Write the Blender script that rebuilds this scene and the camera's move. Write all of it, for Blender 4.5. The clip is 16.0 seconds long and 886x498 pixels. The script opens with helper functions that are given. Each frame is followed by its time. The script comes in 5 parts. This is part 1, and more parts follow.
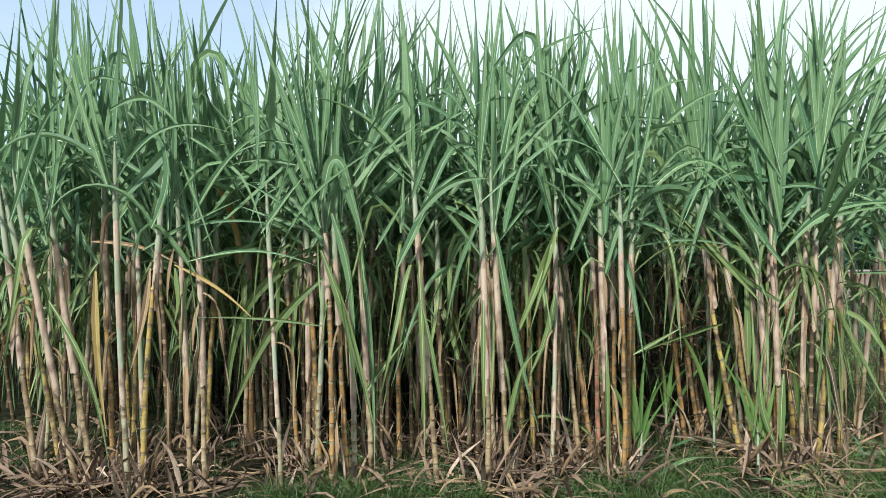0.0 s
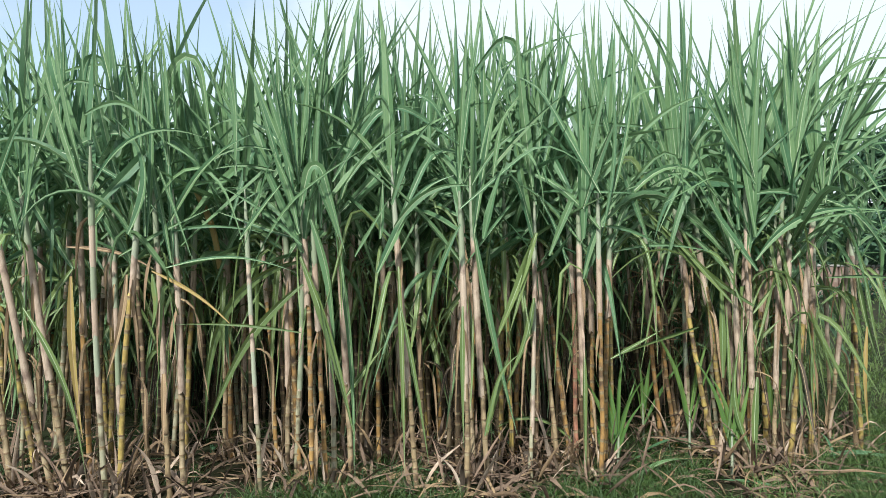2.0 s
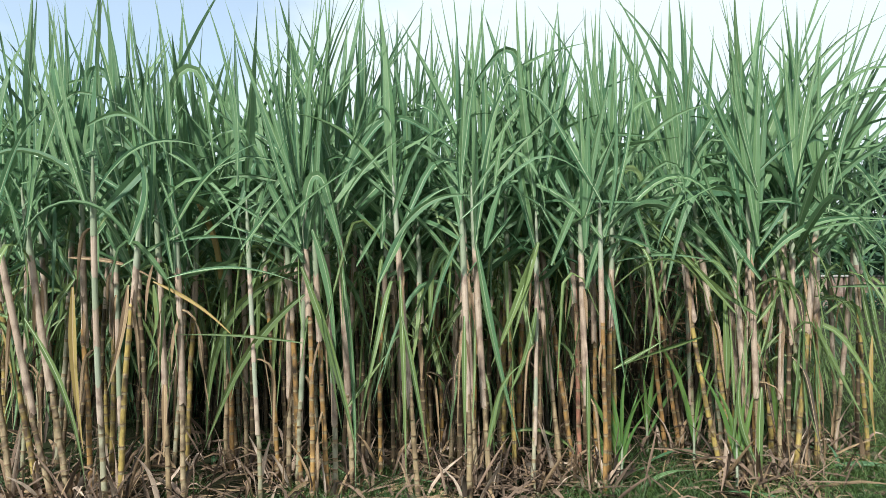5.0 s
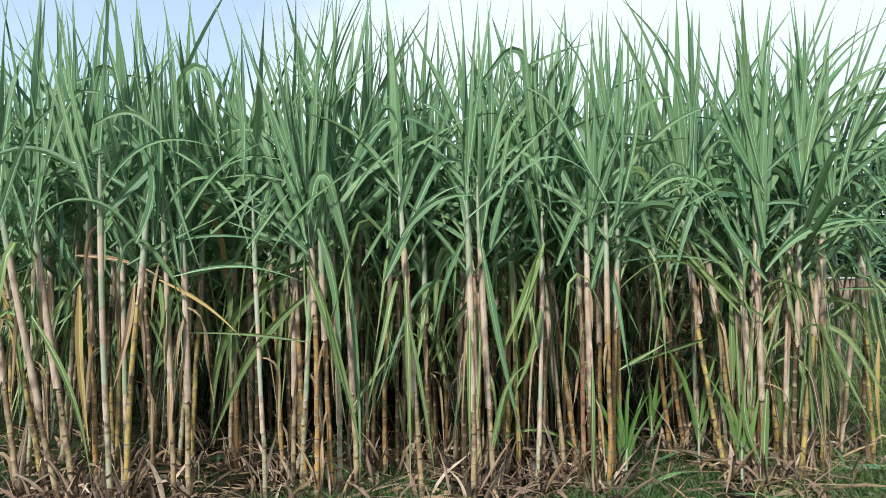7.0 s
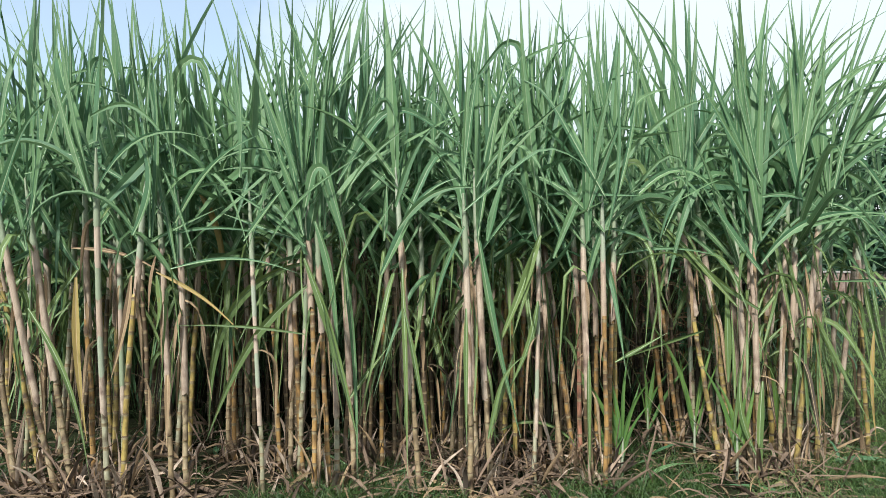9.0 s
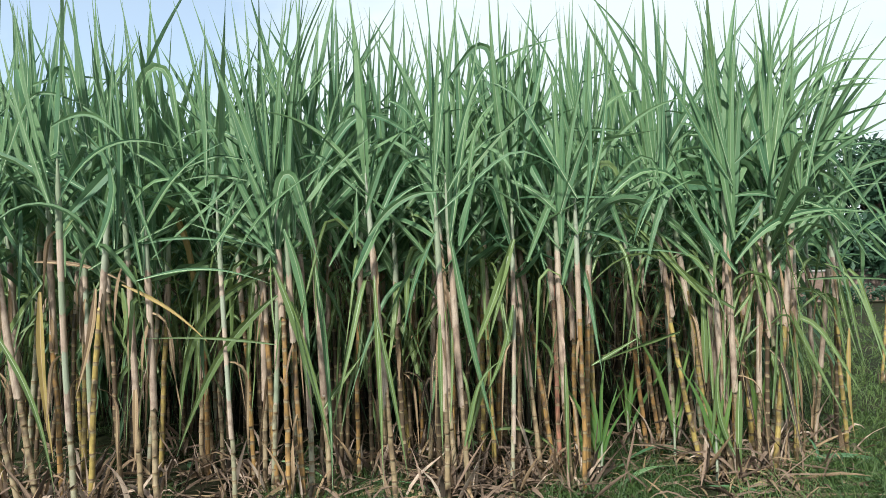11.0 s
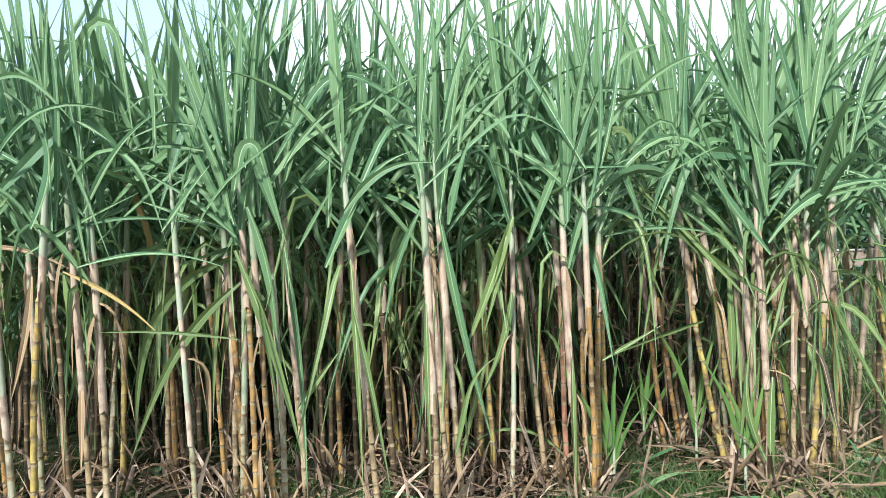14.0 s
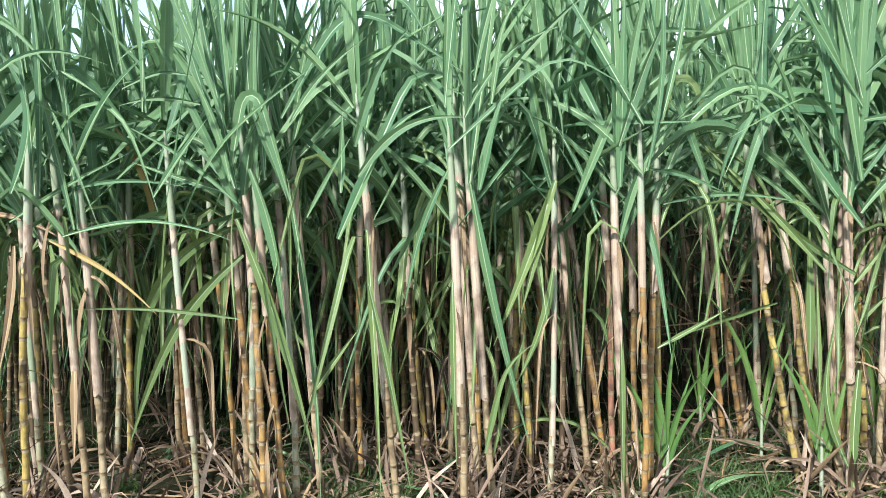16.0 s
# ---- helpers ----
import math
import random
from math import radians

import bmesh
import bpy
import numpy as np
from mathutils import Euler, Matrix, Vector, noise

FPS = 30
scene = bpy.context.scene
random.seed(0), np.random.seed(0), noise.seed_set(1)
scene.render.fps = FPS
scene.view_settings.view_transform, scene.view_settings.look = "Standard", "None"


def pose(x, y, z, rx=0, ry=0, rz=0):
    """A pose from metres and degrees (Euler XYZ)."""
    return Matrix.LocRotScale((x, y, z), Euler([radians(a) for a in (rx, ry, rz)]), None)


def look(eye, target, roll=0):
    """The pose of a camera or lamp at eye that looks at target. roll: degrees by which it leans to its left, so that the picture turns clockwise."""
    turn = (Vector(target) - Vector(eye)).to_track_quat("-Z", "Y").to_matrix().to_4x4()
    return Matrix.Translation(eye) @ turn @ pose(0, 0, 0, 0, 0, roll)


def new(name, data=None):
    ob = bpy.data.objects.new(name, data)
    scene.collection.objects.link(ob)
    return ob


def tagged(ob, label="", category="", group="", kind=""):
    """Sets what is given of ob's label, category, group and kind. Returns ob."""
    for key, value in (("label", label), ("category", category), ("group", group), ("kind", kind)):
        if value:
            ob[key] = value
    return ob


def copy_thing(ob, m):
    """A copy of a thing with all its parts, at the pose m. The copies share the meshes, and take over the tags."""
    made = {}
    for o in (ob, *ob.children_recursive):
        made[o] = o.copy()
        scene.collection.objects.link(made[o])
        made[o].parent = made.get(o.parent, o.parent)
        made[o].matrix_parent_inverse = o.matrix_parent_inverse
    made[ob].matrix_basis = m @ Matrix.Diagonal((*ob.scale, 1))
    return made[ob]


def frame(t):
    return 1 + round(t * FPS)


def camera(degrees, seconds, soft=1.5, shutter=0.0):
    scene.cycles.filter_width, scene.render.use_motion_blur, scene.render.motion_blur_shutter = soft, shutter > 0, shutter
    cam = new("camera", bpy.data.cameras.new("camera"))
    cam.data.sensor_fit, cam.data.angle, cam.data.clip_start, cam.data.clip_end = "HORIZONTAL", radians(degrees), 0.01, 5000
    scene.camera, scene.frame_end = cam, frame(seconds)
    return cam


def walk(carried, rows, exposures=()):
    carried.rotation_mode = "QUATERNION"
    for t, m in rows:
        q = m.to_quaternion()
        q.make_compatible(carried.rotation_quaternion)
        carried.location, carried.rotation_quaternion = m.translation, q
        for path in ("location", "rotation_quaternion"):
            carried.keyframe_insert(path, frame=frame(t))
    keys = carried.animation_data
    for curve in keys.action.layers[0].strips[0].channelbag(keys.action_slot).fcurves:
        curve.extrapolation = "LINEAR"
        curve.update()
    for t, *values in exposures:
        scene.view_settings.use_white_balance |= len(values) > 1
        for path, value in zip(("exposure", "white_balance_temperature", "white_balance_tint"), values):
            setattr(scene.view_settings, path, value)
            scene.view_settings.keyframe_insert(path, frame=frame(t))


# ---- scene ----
cam = camera(66.6, 16.0, soft=0.5)
PATH = [
    (0, (0.091, 0.034, 1.412), (0.039, 2.032, 1.464), 0.1),
    (0.5, (0.087, 0.037, 1.448), (0.067, 2.036, 1.494), 0.2),
    (1, (0.106, 0.005, 1.461), (0.032, 2.002, 1.542), -0.6),
    (1.5, (0.098, 0.012, 1.489), (0.071, 2.01, 1.556), -0.2),
    (2, (0.101, 0.02, 1.494), (0.105, 2.02, 1.525), 0.1),
    (2.5, (0.115, 0.019, 1.488), (0.118, 2.018, 1.549), 0.3),
    (3, (0.122, 0.028, 1.488), (0.144, 2.028, 1.533), 0.2),
    (3.5, (0.128, 0.028, 1.481), (0.153, 2.028, 1.532), 0.2),
    (4, (0.125, 0.031, 1.476), (0.13, 2.031, 1.534), -0.0),
    (6.5, (0.107, 0.023, 1.498), (0.092, 2.021, 1.565), 0.1),
    (7, (0.11, 0.027, 1.485), (0.089, 2.025, 1.549), 0.3),
    (7.5, (0.111, 0.028, 1.493), (0.099, 2.027, 1.562), 0.2),
    (8, (0.113, 0.024, 1.480), (0.103, 2.023, 1.555), 0.1),
    (8.5, (0.118, 0.014, 1.487), (0.094, 2.013, 1.550), -0.1),
    (9, (0.113, 0.023, 1.474), (0.1, 2.022, 1.521), 0.3),
    (9.2, (0.116, 0.022, 1.478), (0.1, 2.021, 1.529), 0.4),
    (11.3, (0.24, 0.106, 1.460), (0.275, 2.104, 1.539), -1.1),
    (11.5, (0.277, 0.133, 1.469), (0.311, 2.131, 1.571), -1.2),
    (12, (0.31, 0.198, 1.489), (0.348, 2.197, 1.520), -1.1),
    (12.5, (0.347, 0.325, 1.433), (0.415, 2.323, 1.474), -0.3),
    (13, (0.304, 0.481, 1.497), (0.353, 2.48, 1.495), -0.7),
    (13.5, (0.312, 0.545, 1.463), (0.324, 2.545, 1.448), -0.5),
    (14, (0.344, 0.622, 1.465), (0.333, 2.621, 1.481), -1.3),
    (14.5, (0.41, 0.737, 1.478), (0.367, 2.736, 1.483), 0.0),
    (15, (0.413, 0.846, 1.490), (0.292, 2.839, 1.366), 0.2),
    (15.5, (0.388, 1.01, 1.476), (0.306, 3.006, 1.376), 0.5),
    (16, (0.406, 1.112, 1.508), (0.263, 3.105, 1.410), -0.9),
]
walk(cam, [(t, look(eye, target, roll)) for t, eye, target, roll in PATH], exposures=((0.0, 0.42, 6040, 4), (12.8, 0.40, 6040, 4), (13.5, 0.82, 5900, 4), (16.0, 0.96, 5840, 5)))

# ---- light ----
world = bpy.data.worlds.new("sky")
scene.world = world
world.use_nodes = True
wn, wl = world.node_tree.nodes, world.node_tree.links
SUN_ELEV, SUN_AZ = 43.0, 204.0      # degrees; azimuth clockwise from +y
sky = wn.new("ShaderNodeTexSky")
sky.sky_type, sky.sun_disc = "NISHITA", False
sky.sun_elevation, sky.sun_rotation = radians(SUN_ELEV), radians(SUN_AZ)
sky.air_density, sky.dust_density, sky.ozone_density = 1.0, 0.4, 0.25
wtc = wn.new("ShaderNodeTexCoord")
wmap = wn.new("ShaderNodeMapping")
wmap.inputs["Scale"].default_value = (1.0, 1.0, 2.6)
wno = wn.new("ShaderNodeTexNoise")
wno.inputs["Scale"].default_value, wno.inputs["Detail"].default_value = 2.2, 6.0
wramp = wn.new("ShaderNodeMapRange")
wramp.inputs["From Min"].default_value, wramp.inputs["From Max"].default_value = 0.30, 0.52
wramp.inputs["To Min"].default_value, wramp.inputs["To Max"].default_value = 0.40, 1.0
wmix = wn.new("ShaderNodeMix")
wmix.data_type = "RGBA"
wmix.inputs["B"].default_value = (11.1, 11.6, 11.9, 1)      # bright thin cloud, on the scale of the sky
bg = wn["Background"]
bg.inputs["Strength"].default_value = 0.068
wl.new(wtc.outputs["Generated"], wmap.inputs["Vector"])
wl.new(wmap.outputs["Vector"], wno.inputs["Vector"])
wsep = wn.new("ShaderNodeSeparateXYZ")
wl.new(wtc.outputs["Generated"], wsep.inputs[0])
wadd = wn.new("ShaderNodeMath")
wadd.operation = "MULTIPLY_ADD"      # the cloud thins out towards -x
wadd.inputs[1].default_value = 0.36
wl.new(wsep.outputs["X"], wadd.inputs[0])
wl.new(wno.outputs["Fac"], wadd.inputs[2])
wl.new(wadd.outputs[0], wramp.inputs["Value"])
wl.new(wramp.outputs["Result"], wmix.inputs["Factor"])
wgain = wn.new("ShaderNodeVectorMath")
wgain.operation = "SCALE"
wgain.inputs["Scale"].default_value = 2.3
wl.new(sky.outputs["Color"], wgain.inputs[0])
wl.new(wgain.outputs["Vector"], wmix.inputs["A"])
wl.new(wmix.outputs["Result"], bg.inputs["Color"])

sun = new("sun", bpy.data.lights.new("sun", "SUN"))
sun.data.energy, sun.data.angle, sun.data.color = 4.6, radians(4), (1.0, 0.95, 0.86)
sd = Vector((math.sin(radians(SUN_AZ)) * math.cos(radians(SUN_ELEV)), math.cos(radians(SUN_AZ)) * math.cos(radians(SUN_ELEV)), math.sin(radians(SUN_ELEV))))
sun.matrix_world = look(sd * 30, (0, 0, 0))


# ---- materials ----
def mix_node(nt, kind, a, b, fac):
    """a, b: colours or sockets."""
    n = nt.nodes.new("ShaderNodeMix")
    n.data_type, n.blend_type = "RGBA", kind
    for key, v in (("A", a), ("B", b)):
        if isinstance(v, tuple):
            n.inputs[key].default_value = (*v, 1)
        else:
            nt.links.new(v, n.inputs[key])
    if isinstance(fac, float):
        n.inputs["Factor"].default_value = fac
    else:
        nt.links.new(fac, n.inputs["Factor"])
    return n.outputs["Result"]


def noise_node(nt, vec, scale, detail=4.0, stretch=(1, 1, 1), rough=0.55):
    m = nt.nodes.new("ShaderNodeMapping")
    m.inputs["Scale"].default_value = stretch
    nt.links.new(vec, m.inputs["Vector"])
    n = nt.nodes.new("ShaderNodeTexNoise")
    n.inputs["Scale"].default_value, n.inputs["Detail"].default_value, n.inputs["Roughness"].default_value = scale, detail, rough
    nt.links.new(m.outputs["Vector"], n.inputs["Vector"])
    return n.outputs["Fac"]


def spread(nt, v, lo, hi, a=0.0, b=1.0):
    r = nt.nodes.new("ShaderNodeMapRange")
    for key, x in (("From Min", lo), ("From Max", hi), ("To Min", a), ("To Max", b)):
        r.inputs[key].default_value = x
    nt.links.new(v, r.inputs["Value"])
    return r.outputs["Result"]


def own_random(nt):
    """A number of its own for each object and each loose piece of a mesh."""
    o, g = nt.nodes.new("ShaderNodeObjectInfo"), nt.nodes.new("ShaderNodeNewGeometry")
    s = nt.nodes.new("ShaderNodeMath")
    s.operation = "ADD"
    nt.links.new(o.outputs["Random"], s.inputs[0])
    nt.links.new(g.outputs["Random Per Island"], s.inputs[1])
    f = nt.nodes.new("ShaderNodeMath")
    f.operation = "FRACT"
    nt.links.new(s.outputs[0], f.inputs[0])
    return f.outputs[0]


def surface(name, colours, spots=None, spot_cut=(0.55, 0.7), rough=0.55, bump=0.2, fine=60.0, coarse=5.0,
            stretch=(1, 1, 1), uv=False, clear=0.0, sheen_spec=0.4):
    """A matt or glossy surface: colours drift from piece to piece and over two scales; spots are stains."""
    m = bpy.data.materials.new(name)
    m.use_nodes = True
    nt = m.node_tree
    p = nt.nodes["Principled BSDF"]
    tc = nt.nodes.new("ShaderNodeTexCoord")
    vec = tc.outputs["UV"] if uv else tc.outputs["Object"]
    rnd = own_random(nt)
    col = mix_node(nt, "MIX", colours[0], colours[1], rnd)
    big = noise_node(nt, vec, coarse, 3.0, stretch)
    col = mix_node(nt, "MIX", col, colours[2], spread(nt, big, 0.42, 0.72))
    small = noise_node(nt, vec, fine, 4.0, stretch)
    shade = spread(nt, small, 0.3, 0.7, 0.72, 1.2)
    vm = nt.nodes.new("ShaderNodeVectorMath")
    vm.operation = "SCALE"
    nt.links.new(col, vm.inputs[0])
    nt.links.new(shade, vm.inputs["Scale"])
    col = vm.outputs["Vector"]
    if spots:
        st = noise_node(nt, tc.outputs["Object"], 14.0, 5.0, (1, 1, 0.6))
        col = mix_node(nt, "MIX", col, spots, spread(nt, st, *spot_cut))
    nt.links.new(col, p.inputs["Base Color"])
    p.inputs["Roughness"].default_value = rough
    p.inputs["Specular IOR Level"].default_value = sheen_spec
    b = nt.nodes.new("ShaderNodeBump")
    b.inputs["Strength"].default_value, b.inputs["Distance"].default_value = bump, 0.004
    nt.links.new(small, b.inputs["Height"])
    nt.links.new(b.outputs["Normal"], p.inputs["Normal"])
    if clear > 0:
        t = nt.nodes.new("ShaderNodeBsdfTranslucent")
        nt.links.new(col, t.inputs["Color"])
        mx = nt.nodes.new("ShaderNodeMixShader")
        mx.inputs[0].default_value = clear
        nt.links.new(p.outputs[0], mx.inputs[1])
        nt.links.new(t.outputs[0], mx.inputs[2])
        nt.links.new(mx.outputs[0], nt.nodes["Material Output"].inputs["Surface"])
    return m


STREAK = (26, 0.9, 1)
LEAF = surface("cane_leaf", ((0.070, 0.162, 0.078), (0.188, 0.298, 0.122), (0.112, 0.214, 0.108)), rough=0.46, bump=0.35, fine=3.0, coarse=1.3, stretch=STREAK, uv=True, clear=0.26, sheen_spec=0.36)
OLDLEAF = surface("older_cane_leaf", ((0.090, 0.150, 0.048), (0.225, 0.300, 0.098), (0.150, 0.205, 0.072)), spots=(0.26, 0.20, 0.08), spot_cut=(0.66, 0.80), rough=0.45, bump=0.35, fine=3.0, coarse=1.3, stretch=STREAK, uv=True, clear=0.24, sheen_spec=0.4)
RIB = surface("leaf_midrib", ((0.14, 0.23, 0.11), (0.40, 0.46, 0.29), (0.24, 0.32, 0.18)), rough=0.4, bump=0.05, fine=2.0, coarse=1.0, uv=True)
DRY = surface("dry_leaf", ((0.34, 0.23, 0.13), (0.18, 0.115, 0.075), (0.40, 0.29, 0.18)), rough=0.75, bump=0.35, fine=3.0, coarse=1.5, stretch=STREAK, uv=True, clear=0.15, sheen_spec=0.2)
DRYRIB = surface("dry_midrib", ((0.50, 0.38, 0.22), (0.40, 0.28, 0.16), (0.5, 0.36, 0.2)), rough=0.7, bump=0.1, fine=2.0, coarse=1.0, uv=True)
YELLOWLEAF = surface("yellowing_leaf", ((0.42, 0.27, 0.09), (0.46, 0.34, 0.12), (0.32, 0.26, 0.09)), rough=0.6, bump=0.25, fine=3.0, coarse=1.5, stretch=STREAK, uv=True, clear=0.2)
SHEATH_PALE = surface("dry_sheath", ((0.45, 0.335, 0.245), (0.57, 0.46, 0.355), (0.33, 0.22, 0.165)), spots=(0.17, 0.11, 0.085), spot_cut=(0.50, 0.70), rough=0.6, bump=0.3, fine=3.0, coarse=1.2, stretch=STREAK, uv=True)
SHEATH_GREEN = surface("green_sheath", ((0.25, 0.29, 0.18), (0.38, 0.40, 0.30), (0.27, 0.30, 0.20)), rough=0.5, bump=0.2, fine=3.0, coarse=1.2, stretch=STREAK, uv=True)
CULM = {}
for key, cs in {
    "yellow": ((0.43, 0.315, 0.095), (0.36, 0.265, 0.085), (0.23, 0.160, 0.055)),
    "orange": ((0.42, 0.250, 0.085), (0.33, 0.185, 0.066), (0.21, 0.115, 0.045)),
    "pale": ((0.31, 0.225, 0.125), (0.40, 0.310, 0.195), (0.20, 0.140, 0.078)),
    # a brown stalk's own colour, deepened to paint in the interior's shade
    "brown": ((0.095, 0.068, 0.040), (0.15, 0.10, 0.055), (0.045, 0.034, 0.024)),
    "red": ((0.34, 0.15, 0.10), (0.34, 0.15, 0.10), (0.38, 0.25, 0.13)),
    "green": ((0.29, 0.275, 0.165), (0.38, 0.35, 0.25), (0.22, 0.20, 0.11)),
}.items():
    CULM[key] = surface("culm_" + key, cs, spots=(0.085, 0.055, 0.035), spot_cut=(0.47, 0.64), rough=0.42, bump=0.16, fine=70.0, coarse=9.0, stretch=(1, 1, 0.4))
# dead sheath with the shade of the field's interior put into its colour
SHADE_SHEATH = surface("shade_sheath", ((0.075, 0.055, 0.038), (0.13, 0.092, 0.064), (0.045, 0.034, 0.026)), spots=(0.035, 0.028, 0.022), spot_cut=(0.5, 0.7), rough=0.8, bump=0.3, fine=3.0, coarse=1.2, stretch=STREAK, uv=True)
SCAR = surface("node_scar", ((0.16, 0.10, 0.06), (0.24, 0.155, 0.085), (0.30, 0.21, 0.12)), rough=0.7, bump=0.3, fine=90.0)
WAX = surface("wax_band", ((0.34, 0.28, 0.17), (0.28, 0.22, 0.12), (0.21, 0.155, 0.085)), rough=0.65, bump=0.1, fine=90.0)


# ---- mesh tools ----
class Mesh:
    """Gathers vertices, faces, slots and texture places for one mesh."""

    def __init__(self):
        self.v, self.f, self.m, self.uv, self.n = [], [], [], [], 0

    def add(self, v, f, m, uv):
        self.v.append(v)
        self.f.append(f + self.n)
        self.m.append(m)
        self.uv.append(uv)
        self.n += len(v)

    def data(self, name, materials):
        me = bpy.data.meshes.new(name)
        v, f, m, uv = np.concatenate(self.v), np.concatenate(self.f), np.concatenate(self.m), np.concatenate(self.uv)
        used, flat = np.unique(f, return_inverse=True)
        v, uv, f = v[used], uv[used], flat.reshape(f.shape)
        me.vertices.add(len(v))
        me.vertices.foreach_set("co", v.astype(np.float32).ravel())
        me.loops.add(f.size)
        me.loops.foreach_set("vertex_index", f.astype(np.int32).ravel())
        me.polygons.add(len(f))
        me.polygons.foreach_set("loop_start", (np.arange(len(f)) * 4).astype(np.int32))
        layer = me.uv_layers.new(name="UVMap")
        layer.data.foreach_set("uv", uv[f.ravel()].astype(np.float32).ravel())
        for mat in materials:
            me.materials.append(mat)
        me.polygons.foreach_set("material_index", m.astype(np.int32))
        me.polygons.foreach_set("use_smooth", np.ones(len(f), dtype=bool))
        me.update(calc_edges=True)
        me.validate()
        return me


def grid_faces(rows, cols, closed=False):
    r, c = np.meshgrid(np.arange(rows - 1), np.arange(cols if closed else cols - 1), indexing="ij")
    r, c = r.ravel(), c.ravel()
    d = (c + 1) % cols
    return np.stack([r * cols + c, r * cols + d, (r + 1) * cols + d, (r + 1) * cols + c], 1)


def blade(root, heading, th0, th1, length, width, fold=0.5, soft=0.12, roll=0.0, twist=0.0, drift=0.0, segs=13, ribbed=True, cut=False):
    """A long leaf: it leaves its root at th0 degrees above the level, bends to th1 round the fold, and is rolled and twisted about its own line.
    Slots: 0 the blade, 1 its midrib."""
    s = np.linspace(0, 1, segs)
    g = 1 / (1 + np.exp(-(s - fold) / soft))
    g = (g - g[0]) / (g[-1] - g[0])
    th, hd = np.radians(th0 + (th1 - th0) * g), np.radians(heading + drift * s)
    tan = np.stack([np.cos(th) * np.cos(hd), np.cos(th) * np.sin(hd), np.sin(th)], 1)
    step = (tan[1:] + tan[:-1]) / 2 * (length / (segs - 1))
    line = np.array(root) + np.concatenate([np.zeros((1, 3)), np.cumsum(step, 0)])
    side0 = np.stack([-np.sin(hd), np.cos(hd), 0 * hd], 1)
    up = np.cross(tan, side0)
    a = np.radians(roll + twist * s)[:, None]
    side, nor = side0 * np.cos(a) + up * np.sin(a), up * np.cos(a) - side0 * np.sin(a)
    w = width / 2 * np.minimum(1, 0.3 + s * 2.4) * (np.ones(segs) if cut else (1 - s ** 1.7) ** 0.95)
    w = np.maximum(w, 0.0006)[:, None]
    rw = np.minimum(w * 0.9, np.minimum(width, 0.045) * 0.040 * (1.3 - s)[:, None])
    lift = 0.42 * w
    if ribbed:
        cols = [line - side * w + nor * lift, line - side * rw, line + side * rw, line + side * w + nor * lift]
        us, slot = (0, 0.46, 0.54, 1), (0, 1, 0)
    else:
        cols = [line - side * w + nor * lift, line, line + side * w + nor * lift]
        us, slot = (0, 0.5, 1), (0, 0)
    k = len(cols)
    v = np.stack(cols, 1).reshape(-1, 3)
    uv = np.stack([np.tile(us, segs), np.repeat(s * length, k)], 1)
    return v, grid_faces(segs, k), np.tile(slot, segs - 1), uv


def tube(line, radii, sides, slots, vs=None, squash=1.0):
    """A round stem along the points of line; slots: one for each length between two rings."""
    line, radii = np.array(line, dtype=float), np.array(radii, dtype=float)
    tan = np.gradient(line, axis=0)
    tan /= np.linalg.norm(tan, axis=1)[:, None]
    a = np.cross(tan, np.array([0.12, 0.99, 0.0]))
    a /= np.linalg.norm(a, axis=1)[:, None]
    b = np.cross(tan, a)
    ang = np.arange(sides) / sides * 2 * np.pi
    ring = a[:, None] * np.cos(ang)[None, :, None] + squash * b[:, None] * np.sin(ang)[None, :, None]
    v = (line[:, None] + ring * radii[:, None, None]).reshape(-1, 3)
    dist = np.concatenate([[0], np.cumsum(np.linalg.norm(np.diff(line, axis=0), axis=1))])
    uv = np.stack([np.tile(ang / np.pi, len(line)), np.repeat(dist, sides)], 1)
    return v, grid_faces(len(line), sides, True), np.repeat(np.array(slots), sides), uv


def stem_line(x, y, tx, ty, z, sway=0.0):
    """Where the stem's middle lies at the heights z; it leans from (x, y) at the ground to (tx, ty) at 1.5 m."""
    z = np.asarray(z, dtype=float)
    k = z / 1.5
    bow = sway * np.sin(np.clip(k, 0, 1.6) * np.pi / 1.3)
    return np.stack([x + (tx - x) * k + bow, y + (ty - y) * k + bow * 0.4, z], -1)


def culm_geo(rng, x, y, tx, ty, top, r, sway, sides=8):
    zs, rs, sl = [-0.18], [r * 1.05], []
    z, gap = rng.uniform(-0.13, -0.06), rng.uniform(0.085, 0.125)
    while z < top:
        q = r * (1 - 0.10 * z / top)
        for dz, k, slot in ((-0.018, 0.97, 0), (-0.004, 1.0, 2), (0.0, 1.08, 1), (0.005, 1.07, 1), (0.016, 0.99, 0)):
            zs.append(z + dz)
            rs.append(q * k)
            sl.append(slot)
        z += gap * rng.uniform(0.7, 1.3)
    zs.append(top)
    rs.append(r * 0.88)
    sl.append(0)
    kink = np.array(rng.normal(0, 0.0022, (len(zs), 2)))
    kink = np.cumsum(kink, 0) * 0.5
    line = stem_line(x, y, tx, ty, zs, sway)
    line[:, :2] += kink - kink[0]
    return tube(line, rs, sides, sl)


